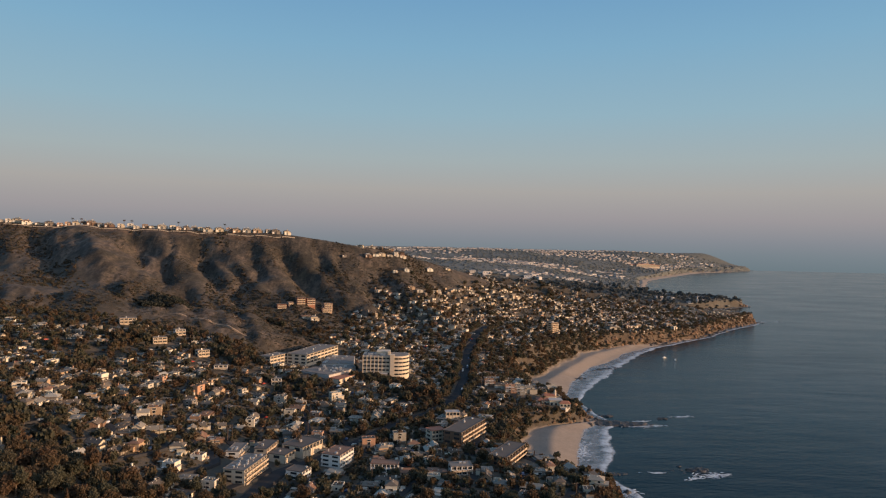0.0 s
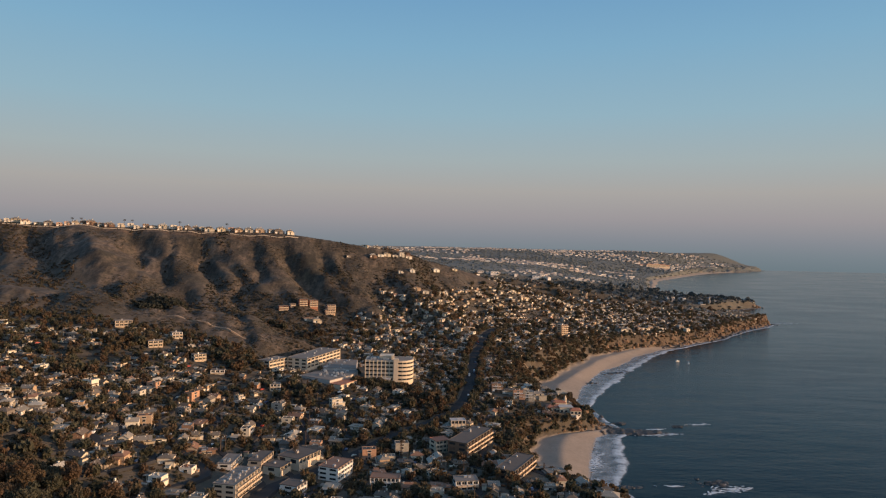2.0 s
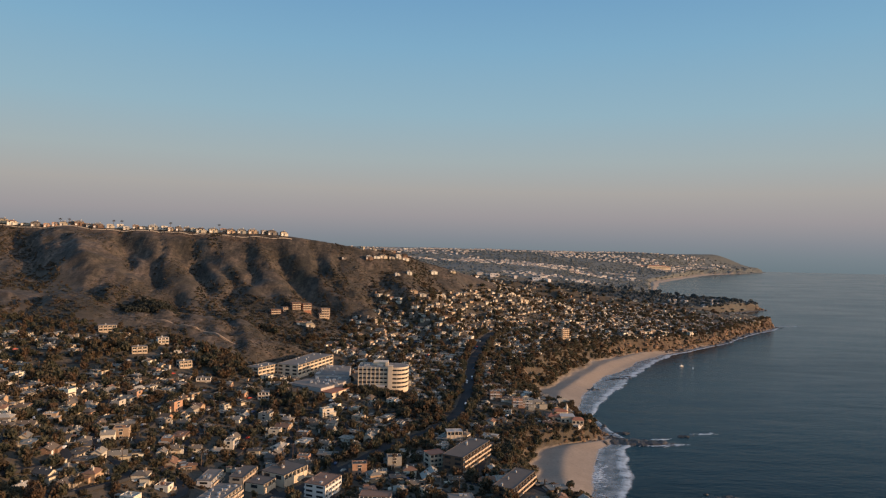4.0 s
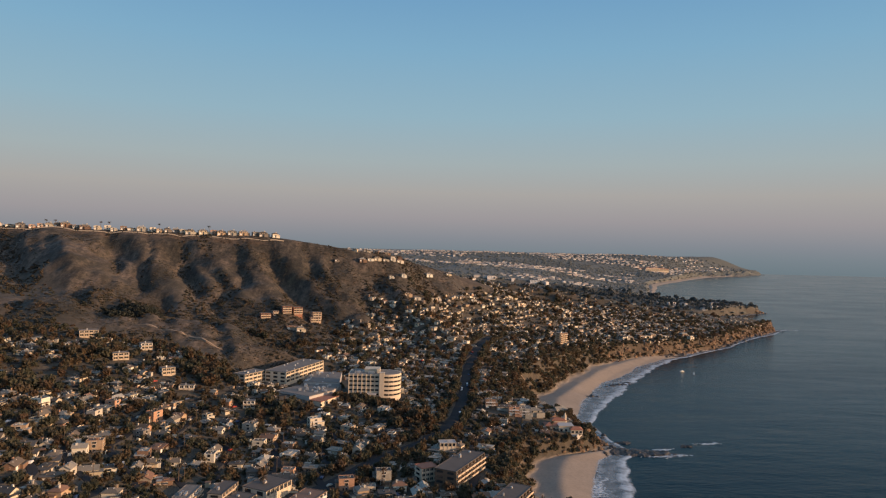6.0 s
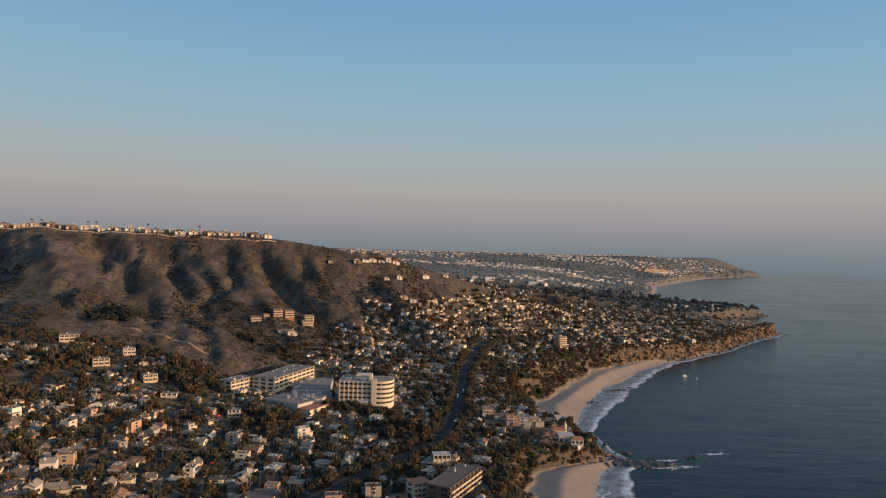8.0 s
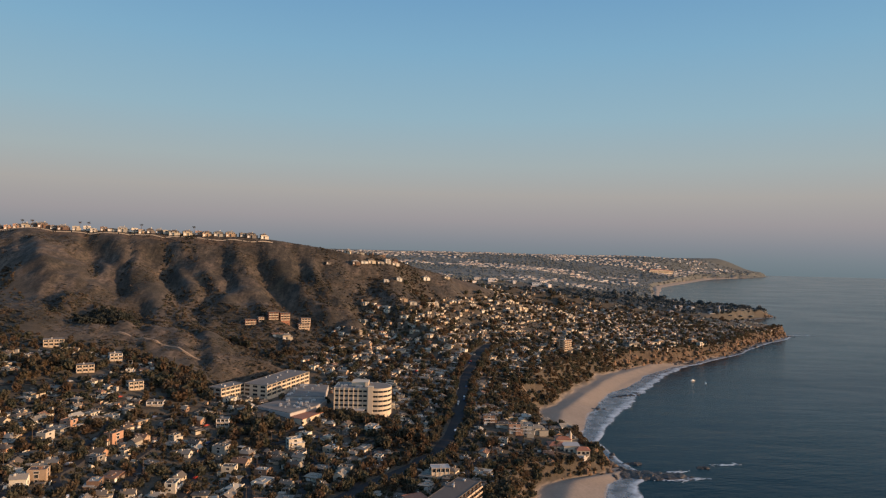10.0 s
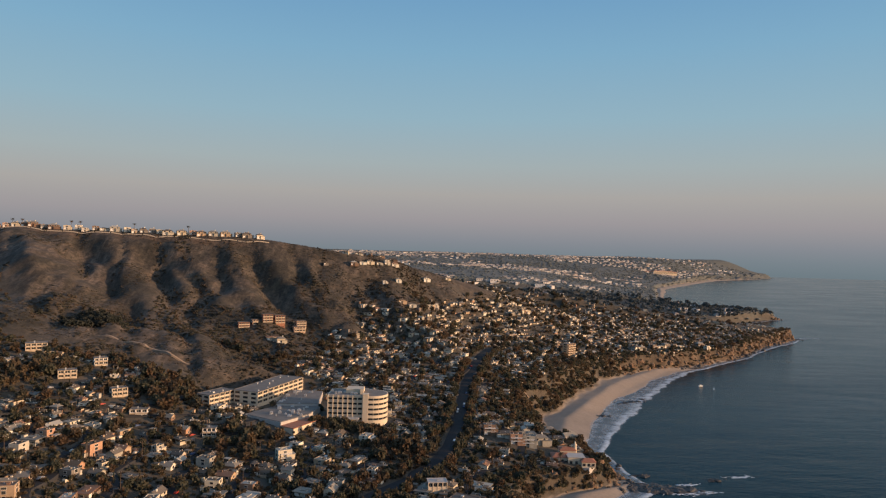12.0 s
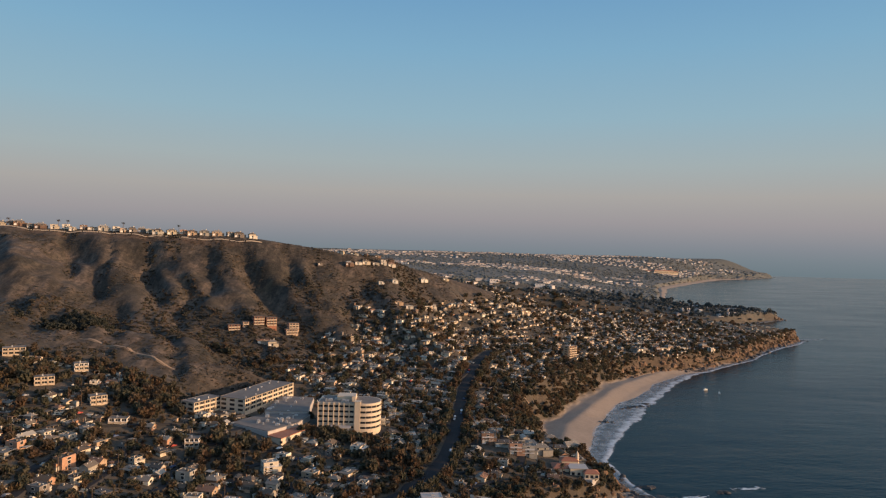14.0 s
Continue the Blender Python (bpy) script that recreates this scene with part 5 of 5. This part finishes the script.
# villas that stand out on the wooded slope
for x, y, turn_, n, d, st, wall, words in ((-332, 716, 30, 16, 9, 2, M_CREAM, "long cream hillside villa with terraces"), (-273, 713, 34, 10, 8, 2, M_FRAME, "white two-storey hillside villa with wide balconies"),
                                           (-278, 668, 32, 13, 8, 2, M_CREAM, "cream two-storey villa with a sunlit terrace"), (-229, 652, 40, 11, 8, 2, M_CREAM, "cream stepped villa among dark trees"),
                                           (-209, 637, 10, 12, 7, 1, M_FRAME, "white flat-roofed modern house"), (-153, 626, 8, 9, 7, 2, M_FRAME, "white box house with dark window bands"),
                                           (179, 1038, 40, 15, 9, 5, M_PEACH, "orange sunlit apartment tower above the bluff")):
    slab_block("villa" if st < 5 else "apartment_tower", words, (x, y), turn_, n, d, float(ground_z(x, y)) + .3, st, 2.9, wall, M_GREYROOF, max(3, n // 4), 1, 41, "villa" if st < 5 else "apartments", True)

# terraced rows at the foot of the hill
M_REDSTUCCO = plain("red_brown_stucco", (0.36, 0.17, 0.11), 0.85, 0.25, 0.4)
M_PINKSTUCCO = plain("pink_cream_stucco", (0.58, 0.42, 0.31), 0.85, 0.2, 0.4)
ROW_WORDS = "red-brown stepped hillside townhouse with sunlit balconies"
for x, y, wall, n, st in ((-207, 890, M_REDSTUCCO, 12, 2), (-194, 898, M_PINKSTUCCO, 6, 2), (-184, 903, M_REDSTUCCO, 11, 3), (-172, 909, M_REDSTUCCO, 11, 3), (-151, 924, M_PINKSTUCCO, 11, 3), (-152, 915, M_PINKSTUCCO, 13, 2)):
    slab_block("townhouse", ROW_WORDS if wall is M_REDSTUCCO else "pale pink stepped hillside townhouse with balconies", (x, y), 28, n, 8, float(ground_z(x, y)) + .4, st, 2.8, wall, M_DARKROOF, max(2, n // 3), 0, 31, "townhouse", True)


def mansion():
    root = tagged(new("villa"), "white terraced villa with red roofs on the bluff's edge", "villa")
    z, ox = 14.6, -8
    part("terrace", add_prism(Shape(), [(104, 650), (130, 644), (136, 652), (126, 674), (108, 676)], z - 3, z + 1.2), M_CONCRETE, root)
    for x, y, w, d, h, hip in ((112, 660, 7, 6, 4.2, 1), (122, 656, 6, 5, 5.4, 0), (130, 650, 5, 4, 3.6, 1), (118, 668, 6, 4, 6.4, 1)):
        part("wall", Shape().box(x - w, x + w, y - d, y + d, z + 1.2, z + 1.2 + h), M_CREAM, root)
        r = Shape().box(x - w - .5, x + w + .5, y - d - .5, y + d + .5, z + 1.2 + h, z + 1.5 + h)
        if hip:
            r.add([(x - w - .5, y - d - .5, z + 1.5 + h), (x + w + .5, y - d - .5, z + 1.5 + h), (x + w + .5, y + d + .5, z + 1.5 + h), (x - w - .5, y + d + .5, z + 1.5 + h), (x - w / 2, y, z + 3.2 + h), (x + w / 2, y, z + 3.2 + h)],
                  [(0, 1, 5, 4), (1, 2, 5), (2, 3, 4, 5), (3, 0, 4)])
        part("roof", r, M_REDTILE if hip else M_CONCRETE, root)
        for k in range(3):
            u = x - w + (k + .5) * 2 * w / 3
            part("window", Shape().box(u - 1, u + 1, y - d - .1, y - d - .004, z + 2, z + 4), M_GLASS, root)
            part("window", Shape().box(x + w + .004, x + w + .1, y - d + (k + .2) * 2 * d / 3, y - d + (k + .8) * 2 * d / 3, z + 2, z + 4), M_GLASS, root)
    part("tower", Shape().tube((124, 668, z + 1), (124, 668, z + 11), 1.6, 1.3, 10).tube((124, 668, z + 11), (124, 668, z + 14), 1.5, .1, 10), M_CREAM, root)
    root.matrix_basis = pose(ox, 0, 0)


mansion()

# single houses that stand out on the slopes, turned to the sea
for k, (x, y), rz, sink in ((6, OWN[5], 30, 1), (2, OWN[7], 40, 0)):
    place_house(k, x, y, float(ground_z(x, y)) + .6 - sink, radians(rz))

# terrace rows at the hill's foot, the condominiums over the beach, villas along the headland and the ridge
for k, x, y, rz in ((11, -168, 878, 25), (7, -156, 870, 20),
                    (6, 52, 690, 5), (11, 63, 688, 5), (6, 72, 676, 0), (6, 81, 676, 0), (9, 91, 684, 12), (4, 107, 697, 15), (3, 119, 708, 20),
                    (9, 300, 1148, 30), (2, 334, 1175, 35), (11, 345, 1183, 35), (9, 357, 1190, 35), (2, 376, 1209, 35), (11, 388, 1217, 35), (9, 431, 1250, 35), (7, 310, 1155, 30),
                    (4, -143, 1064, 20), (9, -108, 1079, 20), (11, -97, 1086, 20), (9, -88, 1094, 25), (11, -76, 1106, 25), (6, -66, 1114, 25), (9, -56, 1122, 30), (2, -64, 1066, 20), (7, -47, 1078, 20),
                    (9, -11, 1156, 30), (3, 21, 1210, 30), (9, -38, 1018, 20), (11, -25, 1024, 20), (2, 5, 1101, 20), (9, 42, 1134, 20), (2, 69, 1148, 20), (11, 60, 1142, 20)):
    place_house(k, x, y, float(ground_z(x, y)) + .5, radians(rz), .72 if x < 90 and y > 1000 else 1.0)


def crest_walls():
    """Pale retaining walls that hold the terrace below the crest houses."""
    for k in range(21):
        x0, x1 = -650 + k * 20.5, -650 + k * 20.5 + 19
        s = Shape()
        rows = []
        for j in range(5):
            x = x0 + (x1 - x0) * j / 4
            y = float(np.interp(x, [p[0] for p in CREST], [p[1] for p in CREST])) - 14 + .5 * math.sin(x * .09)
            z = float(ground_z(x, y))
            rows.append([(x, y - .4, z - 1.5), (x, y + .1, z + 1.1), (x, y + .5, z + 1.1), (x, y + .6, z - 1.5)])
        s.add([p for r in rows for p in r], [(j * 4 + i, j * 4 + 4 + i, j * 4 + 5 + i, j * 4 + 1 + i) for j in range(4) for i in range(3)] + [(0, 1, 2, 3), (19, 18, 17, 16)])
        tagged(new("retaining_wall", s.mesh("retaining_wall", [M_BALCONY])), "pale retaining wall below the crest houses", "wall", kind="structure")


crest_walls()
# row of houses along the crest
cr = random.Random(21)
cx = -690.0
while cx < -228:
    k = cr.choice((2, 9, 2, 7, 11, 9))
    cy = np.interp(cx, [p[0] for p in CREST], [p[1] for p in CREST]) - 4 + cr.uniform(-3, 3)
    z = float(ground_z(cx, cy - 5))
    place_house(k, cx, cy, z + .8, radians(cr.uniform(14, 34)))
    cx += KINDS[k][0] + KINDS[k][4] + cr.choice((0.4, 0.6, 1.0, 2.5))
for x, y, k in ((-122, 1098, 8), (-106, 1110, 0), (-92, 1122, 5), (-76, 1136, 4), (-60, 1150, 3)):
    place_house(k, x, y, float(ground_z(x, y)) - .2, radians(cr.uniform(-20, 40)))


def resort():
    root = tagged(new("resort_hotel"), "long cream resort hotel on a far headland, sunlit", "hotel")
    for x, y, w, d, h in ((0, 0, 42, 14, 15), (-58, 10, 26, 14, 12), (56, 8, 26, 14, 13), (95, 18, 18, 12, 9)):
        part("wing", Shape().box(x - w, x + w, y - d, y + d, -14, h), M_CREAM, root)
        part("roof", Shape().box(x - w - 1, x + w + 1, y - d - 1, y + d + 1, h, h + 1).add([(x - w - 1, y - d - 1, h + 1), (x + w + 1, y - d - 1, h + 1), (x + w + 1, y + d + 1, h + 1), (x - w - 1, y + d + 1, h + 1), (x - w + d, y, h + 4), (x + w - d, y, h + 4)],
             [(0, 1, 5, 4), (1, 2, 5), (2, 3, 4, 5), (3, 0, 4)]), M_REDTILE, root)
        for f in range(int(h / 4)):
            part("window_band", Shape().box(x - w + 1, x + w - 1, y - d - .3, y - d - .01, 1 + f * 4, 2.6 + f * 4), M_GLASS, root)
    root.matrix_basis = pose(1215, 3890, float(ground_z(1215, 3890)) + 1, 0, 0, 12)


resort()


# ---- surf, reefs, rocks ----
def build_surf():
    """Broken water along the shore: a strip from the wet sand out to the breakers."""
    ys = np.arange(380, 2060, 4.0)
    reach = np.interp(ys, (380, 470, 500, 560, 640, 665, 700, 745, 800, 900, 1000, 1130, 1180, 1300, 1540, 1580, 2060), (14, 16, 26, 30, 20, 10, 10, 18, 26, 38, 36, 24, 14, 11, 16, 8, 6))
    cols = np.linspace(0, 1, 9)
    me = bpy.data.meshes.new("surf")
    X = coast_x(ys)[:, None] + (-2.5 + cols[None, :] * (reach[:, None] + 2.5)) / lean(ys)[:, None]
    Y = np.repeat(ys[:, None], 9, 1)
    Z = 0.16 + 0.5 * np.exp(-((cols - .82) / .1) ** 2)[None, :] * (0.6 + 0.4 * fbm(X, Y, 25, 3, 91)) + 0.12 * np.exp(-((cols - .4) / .08) ** 2)[None, :]
    Z = np.where(cols[None, :] < .09, 0.38, Z)
    n, m = X.shape
    me.vertices.add(n * m)
    me.vertices.foreach_set("co", np.stack([X, Y, Z], -1).ravel())
    idx = np.arange(n * m).reshape(n, m)
    faces = np.stack([idx[:-1, :-1], idx[:-1, 1:], idx[1:, 1:], idx[1:, :-1]], -1).reshape(-1, 4)
    me.loops.add(faces.size), me.polygons.add(len(faces))
    me.loops.foreach_set("vertex_index", faces.ravel().astype(np.int32))
    me.polygons.foreach_set("loop_start", np.arange(0, faces.size, 4, dtype=np.int32))
    me.update(calc_edges=True)
    uv = me.uv_layers.new(name="strip")
    V = np.repeat(cols[None, :], n, 0).ravel()
    uv.data.foreach_set("uv", np.stack([Y.ravel()[faces.ravel()] / 100, V[faces.ravel()]], -1).ravel())
    me.materials.append(M_SURF)
    tagged(new("surf", me), "white broken surf rolling onto the sand", "surf", kind="stuff")


build_surf()


def rock_shape(rnd, flat=.5, sides=9, rings=4):
    s, v = Shape(), []
    for j in range(rings + 1):
        t = j / rings
        for i in range(sides):
            a = 2 * math.pi * i / sides
            r = math.cos(t * 1.4) * rnd.uniform(.75, 1.15)
            v.append((r * math.cos(a), r * math.sin(a), math.sin(t * 1.4) * flat * rnd.uniform(.8, 1.15) - .15))
    f = [(j * sides + i, j * sides + (i + 1) % sides, (j + 1) * sides + (i + 1) % sides, (j + 1) * sides + i) for j in range(rings) for i in range(sides)]
    f.append(tuple(range(rings * sides, (rings + 1) * sides)))
    return s.add(v, f)


rk = random.Random(33)
ROCKS = [rock_shape(rk, q) for q in (.22, .32, .5, .9)]
# reefs awash: middle, half-length, half-width, turn, number of rocks
for n, (x, y, a, b, rz, count) in enumerate(((176, 650, 30, 6.5, -4, 110), (196, 519, 15, 6, 4, 28), (226, 672, 10, 2, 12, 10), (231, 930, 20, 3, 26, 40), (248, 946, 10, 1.6, 20, 12), (184, 862, 12, 1.3, 4, 16), (168, 678, 10, 1.2, 3, 14), (132, 507, 8, 1.5, 0, 8), (735, 1536, 26, 7, 12, 60), (600, 1396, 22, 4, 35, 30), (520, 1284, 24, 4, 35, 30))):
    rows = []
    for k in range(count):
        u, v = rk.gauss(0, .45) * a, rk.gauss(0, .5) * b
        c, s = math.cos(radians(rz)), math.sin(radians(rz))
        sz = rk.uniform(1.2, 4.6) * (1.7 if n == 0 else 1.0)
        rows.append((rk.randrange(3), x + u * c - v * s, y + u * s + v * c, -.05, rk.uniform(0, 6), sz, sz * (.7 if n == 0 else 1.0)))
    tagged(joined("reef", [M_ROCK], ROCKS, rows), "low dark wet reef awash in white water", "reef", kind="stuff")
# boulders along the cliff foot
rows = []
for k in range(520):
    y = rk.choice((rk.uniform(1150, 1570), rk.uniform(1150, 1570), rk.uniform(640, 735), rk.uniform(430, 500), rk.uniform(1800, 2020)))
    d = rk.gauss(1, 4.5)
    x = float(coast_x(y) - d / lean(y))
    sz = rk.uniform(.8, 3.4) * (1.4 if y > 1100 else 1)
    rows.append((rk.randrange(4), x, y, max(-.2, float(ground_z(x, y)) - .3), rk.uniform(0, 6), sz, sz))
tagged(joined("shore_rocks", [M_ROCK], ROCKS, rows), "dark boulders and ledges at the cliff foot", "rocks", kind="stuff")


# broken buttresses and ledges of the cliffs
def buttress(rnd):
    s, v, sides = Shape(), [], 8
    for z, r in ((-.4, 1.15), (.15, 1.0), (.55, .85), (.85, .7), (1.0, .4)):
        dx, dy = rnd.uniform(-.12, .12), rnd.uniform(-.12, .12)
        for i in range(sides):
            a, q = 2 * math.pi * i / sides, r * rnd.uniform(.68, 1.2)
            v.append((dx + q * math.cos(a), dy + q * math.sin(a), z * rnd.uniform(.9, 1.1)))
    return s.add(v, [(j * sides + i, j * sides + (i + 1) % sides, (j + 1) * sides + (i + 1) % sides, (j + 1) * sides + i) for j in range(4) for i in range(sides)] + [tuple(range(4 * sides, 5 * sides))])


M_CLIFF = plain("weathered_sandstone", (0.23, 0.145, 0.088), .95, .5, .12, 0.0, .6)
BUTT = [buttress(rk) for _ in range(6)]
for low, high, count in ((1080, 1300, 95), (1300, 1440, 60), (1440, 1560, 80), (1930, 2010, 70), (625, 735, 40)):
    rows = []
    for k in range(count):
        y = rk.uniform(low, high)
        w, c, top = float(np.interp(y, *BEACH)), float(np.interp(y, *RUN)), float(np.interp(y, *BLUFF))
        u = rk.uniform(-.2, .75)
        x = float(coast_x(y)) - (w + c * u) / float(lean(y))
        z, size = float(ground_z(x, y)), rk.uniform(1.5, 4.2) * (.7 if y < 800 else 1)
        rows.append((rk.randrange(6), x, y, max(-.5, z - size * .5), rk.uniform(0, 6), size * 1.15, size * rk.uniform(.7, 1.4)))
    tagged(joined("cliff_face", [M_CLIFF], BUTT, rows), "rugged brown sandstone cliff with broken ledges", "cliff", kind="stuff")


def foam_patch(x, y, a, b, rz, seed):
    """Ragged lace of foam round a reef."""
    rnd, s = random.Random(seed), Shape()
    for k in range(int(a * b * .55) + 10):
        u, v = rnd.gauss(0, .5) * a, rnd.gauss(0, .5) * b
        L, W = rnd.uniform(.8, 3.6), rnd.uniform(.25, .9)
        c, q = math.cos(radians(rz)), math.sin(radians(rz))
        px, py, t = x + u * c - v * q, y + u * q + v * c, radians(rz) + rnd.gauss(0, .5)
        ring = []
        for i in range(9):
            g = 2 * math.pi * i / 9
            r = rnd.uniform(.6, 1.2)
            ex, ey = L * r * math.cos(g), W * r * math.sin(g)
            ring.append((px + ex * math.cos(t) - ey * math.sin(t), py + ex * math.sin(t) + ey * math.cos(t)))
        z = .05 + .012 * (k % 16)
        s.add([(p, r, z) for p, r in ring] + [(px, py, z + .12)], [(i, (i + 1) % 9, 9) for i in range(9)])
    tagged(new("sea_foam", s.mesh("sea_foam", [M_FOAMW])), "streaks of white foam on dark water", "foam", kind="stuff")


for k, (x, y, a, b, rz) in enumerate(((208, 645, 10, 3, 5), (186, 641, 16, 3, 0), (246, 680, 14, 2.2, 10), (205, 508, 15, 7, 10), (165, 511, 7, 1.6, 0), (190, 500, 8, 3, 20), (120, 560, 6, 24, -15), (128, 470, 12, 6, 0), (775, 1560, 26, 4, 15), (200, 660, 12, 2, 5))):
    foam_patch(x, y, a, b, rz, 50 + k)


# ---- boats, cars, palms ----
def dirt_track(points, half, label):
    """A narrow bare path laid over the slope."""
    s, rows = Shape(), []
    for (ax, ay), (bx, by) in zip(points, points[1:]):
        L = math.hypot(bx - ax, by - ay)
        for k in range(max(1, int(L / 3))):
            t = k / max(1, int(L / 3))
            x, y, nx, ny = ax + (bx - ax) * t, ay + (by - ay) * t, (by - ay) / L, -(bx - ax) / L
            z = max(float(ground_z(x + nx * u, y + ny * u)) for u in (-half, 0, half))
            rows.append([(x + nx * u, y + ny * u, z + dz) for u, dz in ((-half - .6, -1.2), (-half, .22), (half, .22), (half + .6, -1.2))])
    s.add([p for q in rows for p in q], [(i * 4 + j, i * 4 + j + 1, i * 4 + j + 5, i * 4 + j + 4) for i in range(len(rows) - 1) for j in range(3)])
    tagged(new("dirt_track", s.mesh("dirt_track", [M_DIRT])), label, "path", kind="structure")


M_DIRT = plain("bare_dirt", (0.25, 0.19, 0.14), 0.95, 0.3, 0.4)
dirt_track([(-306, 783), (-288, 780), (-266, 774), (-248, 771), (-228, 761), (-208, 760)], 1.3, "pale dirt track along the brow of the spur")
dirt_track([(98, 852), (107, 853), (109, 845), (114, 849), (117, 842), (122, 846)], .9, "zigzag footpath down the bluff to the beach")


def boat(x, y, rz):
    root = tagged(new("boat"), "small white motor boat at anchor", "boat", "boats off the beach")
    hull = Shape()
    secs = [(-3.2, 1.1, .1), (-1, 1.3, 0), (1.4, 1.1, .05), (3.6, .08, .5)]
    v = []
    for px, w, k in secs:
        v += [(px, -w, 1.0 + k * .4), (px, -w * .6, -.3 + k), (px, w * .6, -.3 + k), (px, w, 1.0 + k * .4)]
    hull.add(v, [(i * 4 + j, i * 4 + j + 1, i * 4 + j + 5, i * 4 + j + 4) for i in range(3) for j in range(3)] + [(3, 2, 1, 0), (0, 4, 7, 3), (4, 8, 11, 7), (8, 12, 15, 11)])
    part("hull", hull, M_FRAME, root)
    part("cabin", Shape().box(-1.6, .9, -.8, .8, 1.0, 2.3, 0, .15), M_FRAME, root)
    part("windscreen", Shape().box(.92, 1.0, -.6, .6, 1.5, 2.1), M_GLASS, root)
    part("mast", Shape().tube((-.5, 0, 2.2), (-.5, 0, 5.0), .06, .04, 6), M_METAL, root)
    root.matrix_basis = pose(x, y, 0, 0, 0, rz)


boat(352, 1033, 20)
boat(362, 1015, 70)
CAR_PAINT = palette("car_paint", [(.6, .6, .6), (.75, .75, .75), (.03, .03, .035), (.25, .26, .28), (.3, .04, .03), (.05, .08, .16), (.45, .42, .36)], False, .3, .1)


def car_thing():
    root = tagged(new("car"), "small parked car at the roadside", "car", "cars on the streets")
    body = Shape().box(-2.2, 2.2, -.88, .88, .35, .95, 0, .06)
    body.add([(-1.7, -.8, .95), (1.0, -.8, .95), (1.0, .8, .95), (-1.7, .8, .95), (-1.2, -.66, 1.45), (.3, -.66, 1.45), (.3, .66, 1.45), (-1.2, .66, 1.45)],
             [(4, 5, 6, 7), (0, 1, 5, 4), (1, 2, 6, 5), (2, 3, 7, 6), (3, 0, 4, 7)])
    part("body", body, CAR_PAINT, root)
    part("windscreen", Shape().add([(.98, -.7, 1.0), (.98, .7, 1.0), (.36, .6, 1.42), (.36, -.6, 1.42)], [(0, 1, 2, 3)]), M_GLASS, root)
    for x in (-1.4, 1.4):
        for y in (-.8, .8):
            part("wheel", Shape().tube((x, y - .12, .33), (x, y + .12, .33), .33, .33, 10), M_ASPHALT, root)
    return root


cars = None
kr = random.Random(77)
spots = []
for k in range(15):
    y = 380.0
    while y < (640 if k > 3 else 860):
        y += kr.uniform(12, 60)
        x = float(shore_point(np.array(y), STREETS[k])) + kr.choice((-2.1, 2.1))
        if in_view(x, y, 0) and open_ground(np.array(x), np.array(y)):
            spots.append((x, y, max(float(ground_z(x - 3, y)), float(ground_z(x, y)), float(ground_z(x + 3, y))) + .36, 90 + kr.uniform(-4, 4) + math.degrees(-math.atan2(float(coast_x(y + 20) - coast_x(y - 20)), 40))))
for i in range(12, len(road_rows) - 1):
    if kr.random() < .16:
        row, nxt = road_rows[i], road_rows[i + 1]
        t = kr.choice((2, 4))
        p, q = Vector(row[3]).lerp(Vector(row[t]), .5), Vector(nxt[3]).lerp(Vector(nxt[t]), .5)
        spots.append((p.x, p.y, p.z + .05, math.degrees(math.atan2(q.y - p.y, q.x - p.x))))
for x, y, z, rz in spots[:260]:
    if cars is None:
        cars = car_thing()
        cars.matrix_basis = pose(x, y, z, 0, 0, rz)
    else:
        copy_thing(cars, pose(x, y, z, 0, 0, rz))

palms = None
spots = [(-480, 1056), (-470, 1060), (-545, 1057), (-560, 1060), (-400, 1064), (-330, 1070), (112, 668), (96, 700), (60, 700), (100, 640), (-20, 640), (-60, 560), (-150, 480), (30, 580), (-200, 560), (70, 500), (-100, 480), (-30, 500)]
spots += [(kr.uniform(560, 700), kr.uniform(1730, 1800)) for _ in range(5)]
for x, y in spots:
    m = pose(x, y, float(ground_z(x, y)), 0, 0, kr.uniform(0, 360))
    if palms is None:
        tsh, csh = palm_shapes(11, kr)
        palms = tagged(new("palm_tree"), "tall slim fan palm rising above the roofs", "palm", "palms")
        part("trunk", tsh, M_BARK, palms)
        part("crown", csh, M_LEAF, palms)
        palms.matrix_basis = m
    else:
        copy_thing(palms, m)


# ---- utility poles along the streets ----
def pole_thing():
    root = tagged(new("utility_pole"), "weathered wooden utility pole with a crossarm", "utility pole", "poles along the streets")
    part("pole", Shape().tube((0, 0, -1), (0, 0, 11.5), .2, .13, 8), M_BARK, root)
    part("crossarm", Shape().box(-1.3, 1.3, -.07, .07, 10.6, 10.8), M_BARK, root)
    for x in (-1.1, -.5, .5, 1.1):
        part("insulator", Shape().tube((x, 0, 10.8), (x, 0, 11.05), .07, .05, 6), M_FRAME, root)
    return root


pole = None
for k in range(0, 12, 2):
    for y in np.arange(395 + 7 * k, 760, 46.0):
        x = float(shore_point(np.array(y), STREETS[k])) + 4.4
        if in_view(x, y, 0) and open_ground(np.array(x), np.array(y)):
            m = pose(x, y, float(ground_z(x, y)), 0, 0, kr.uniform(-15, 15))
            if pole is None:
                pole = pole_thing()
                pole.matrix_basis = m
            else:
                copy_thing(pole, m)
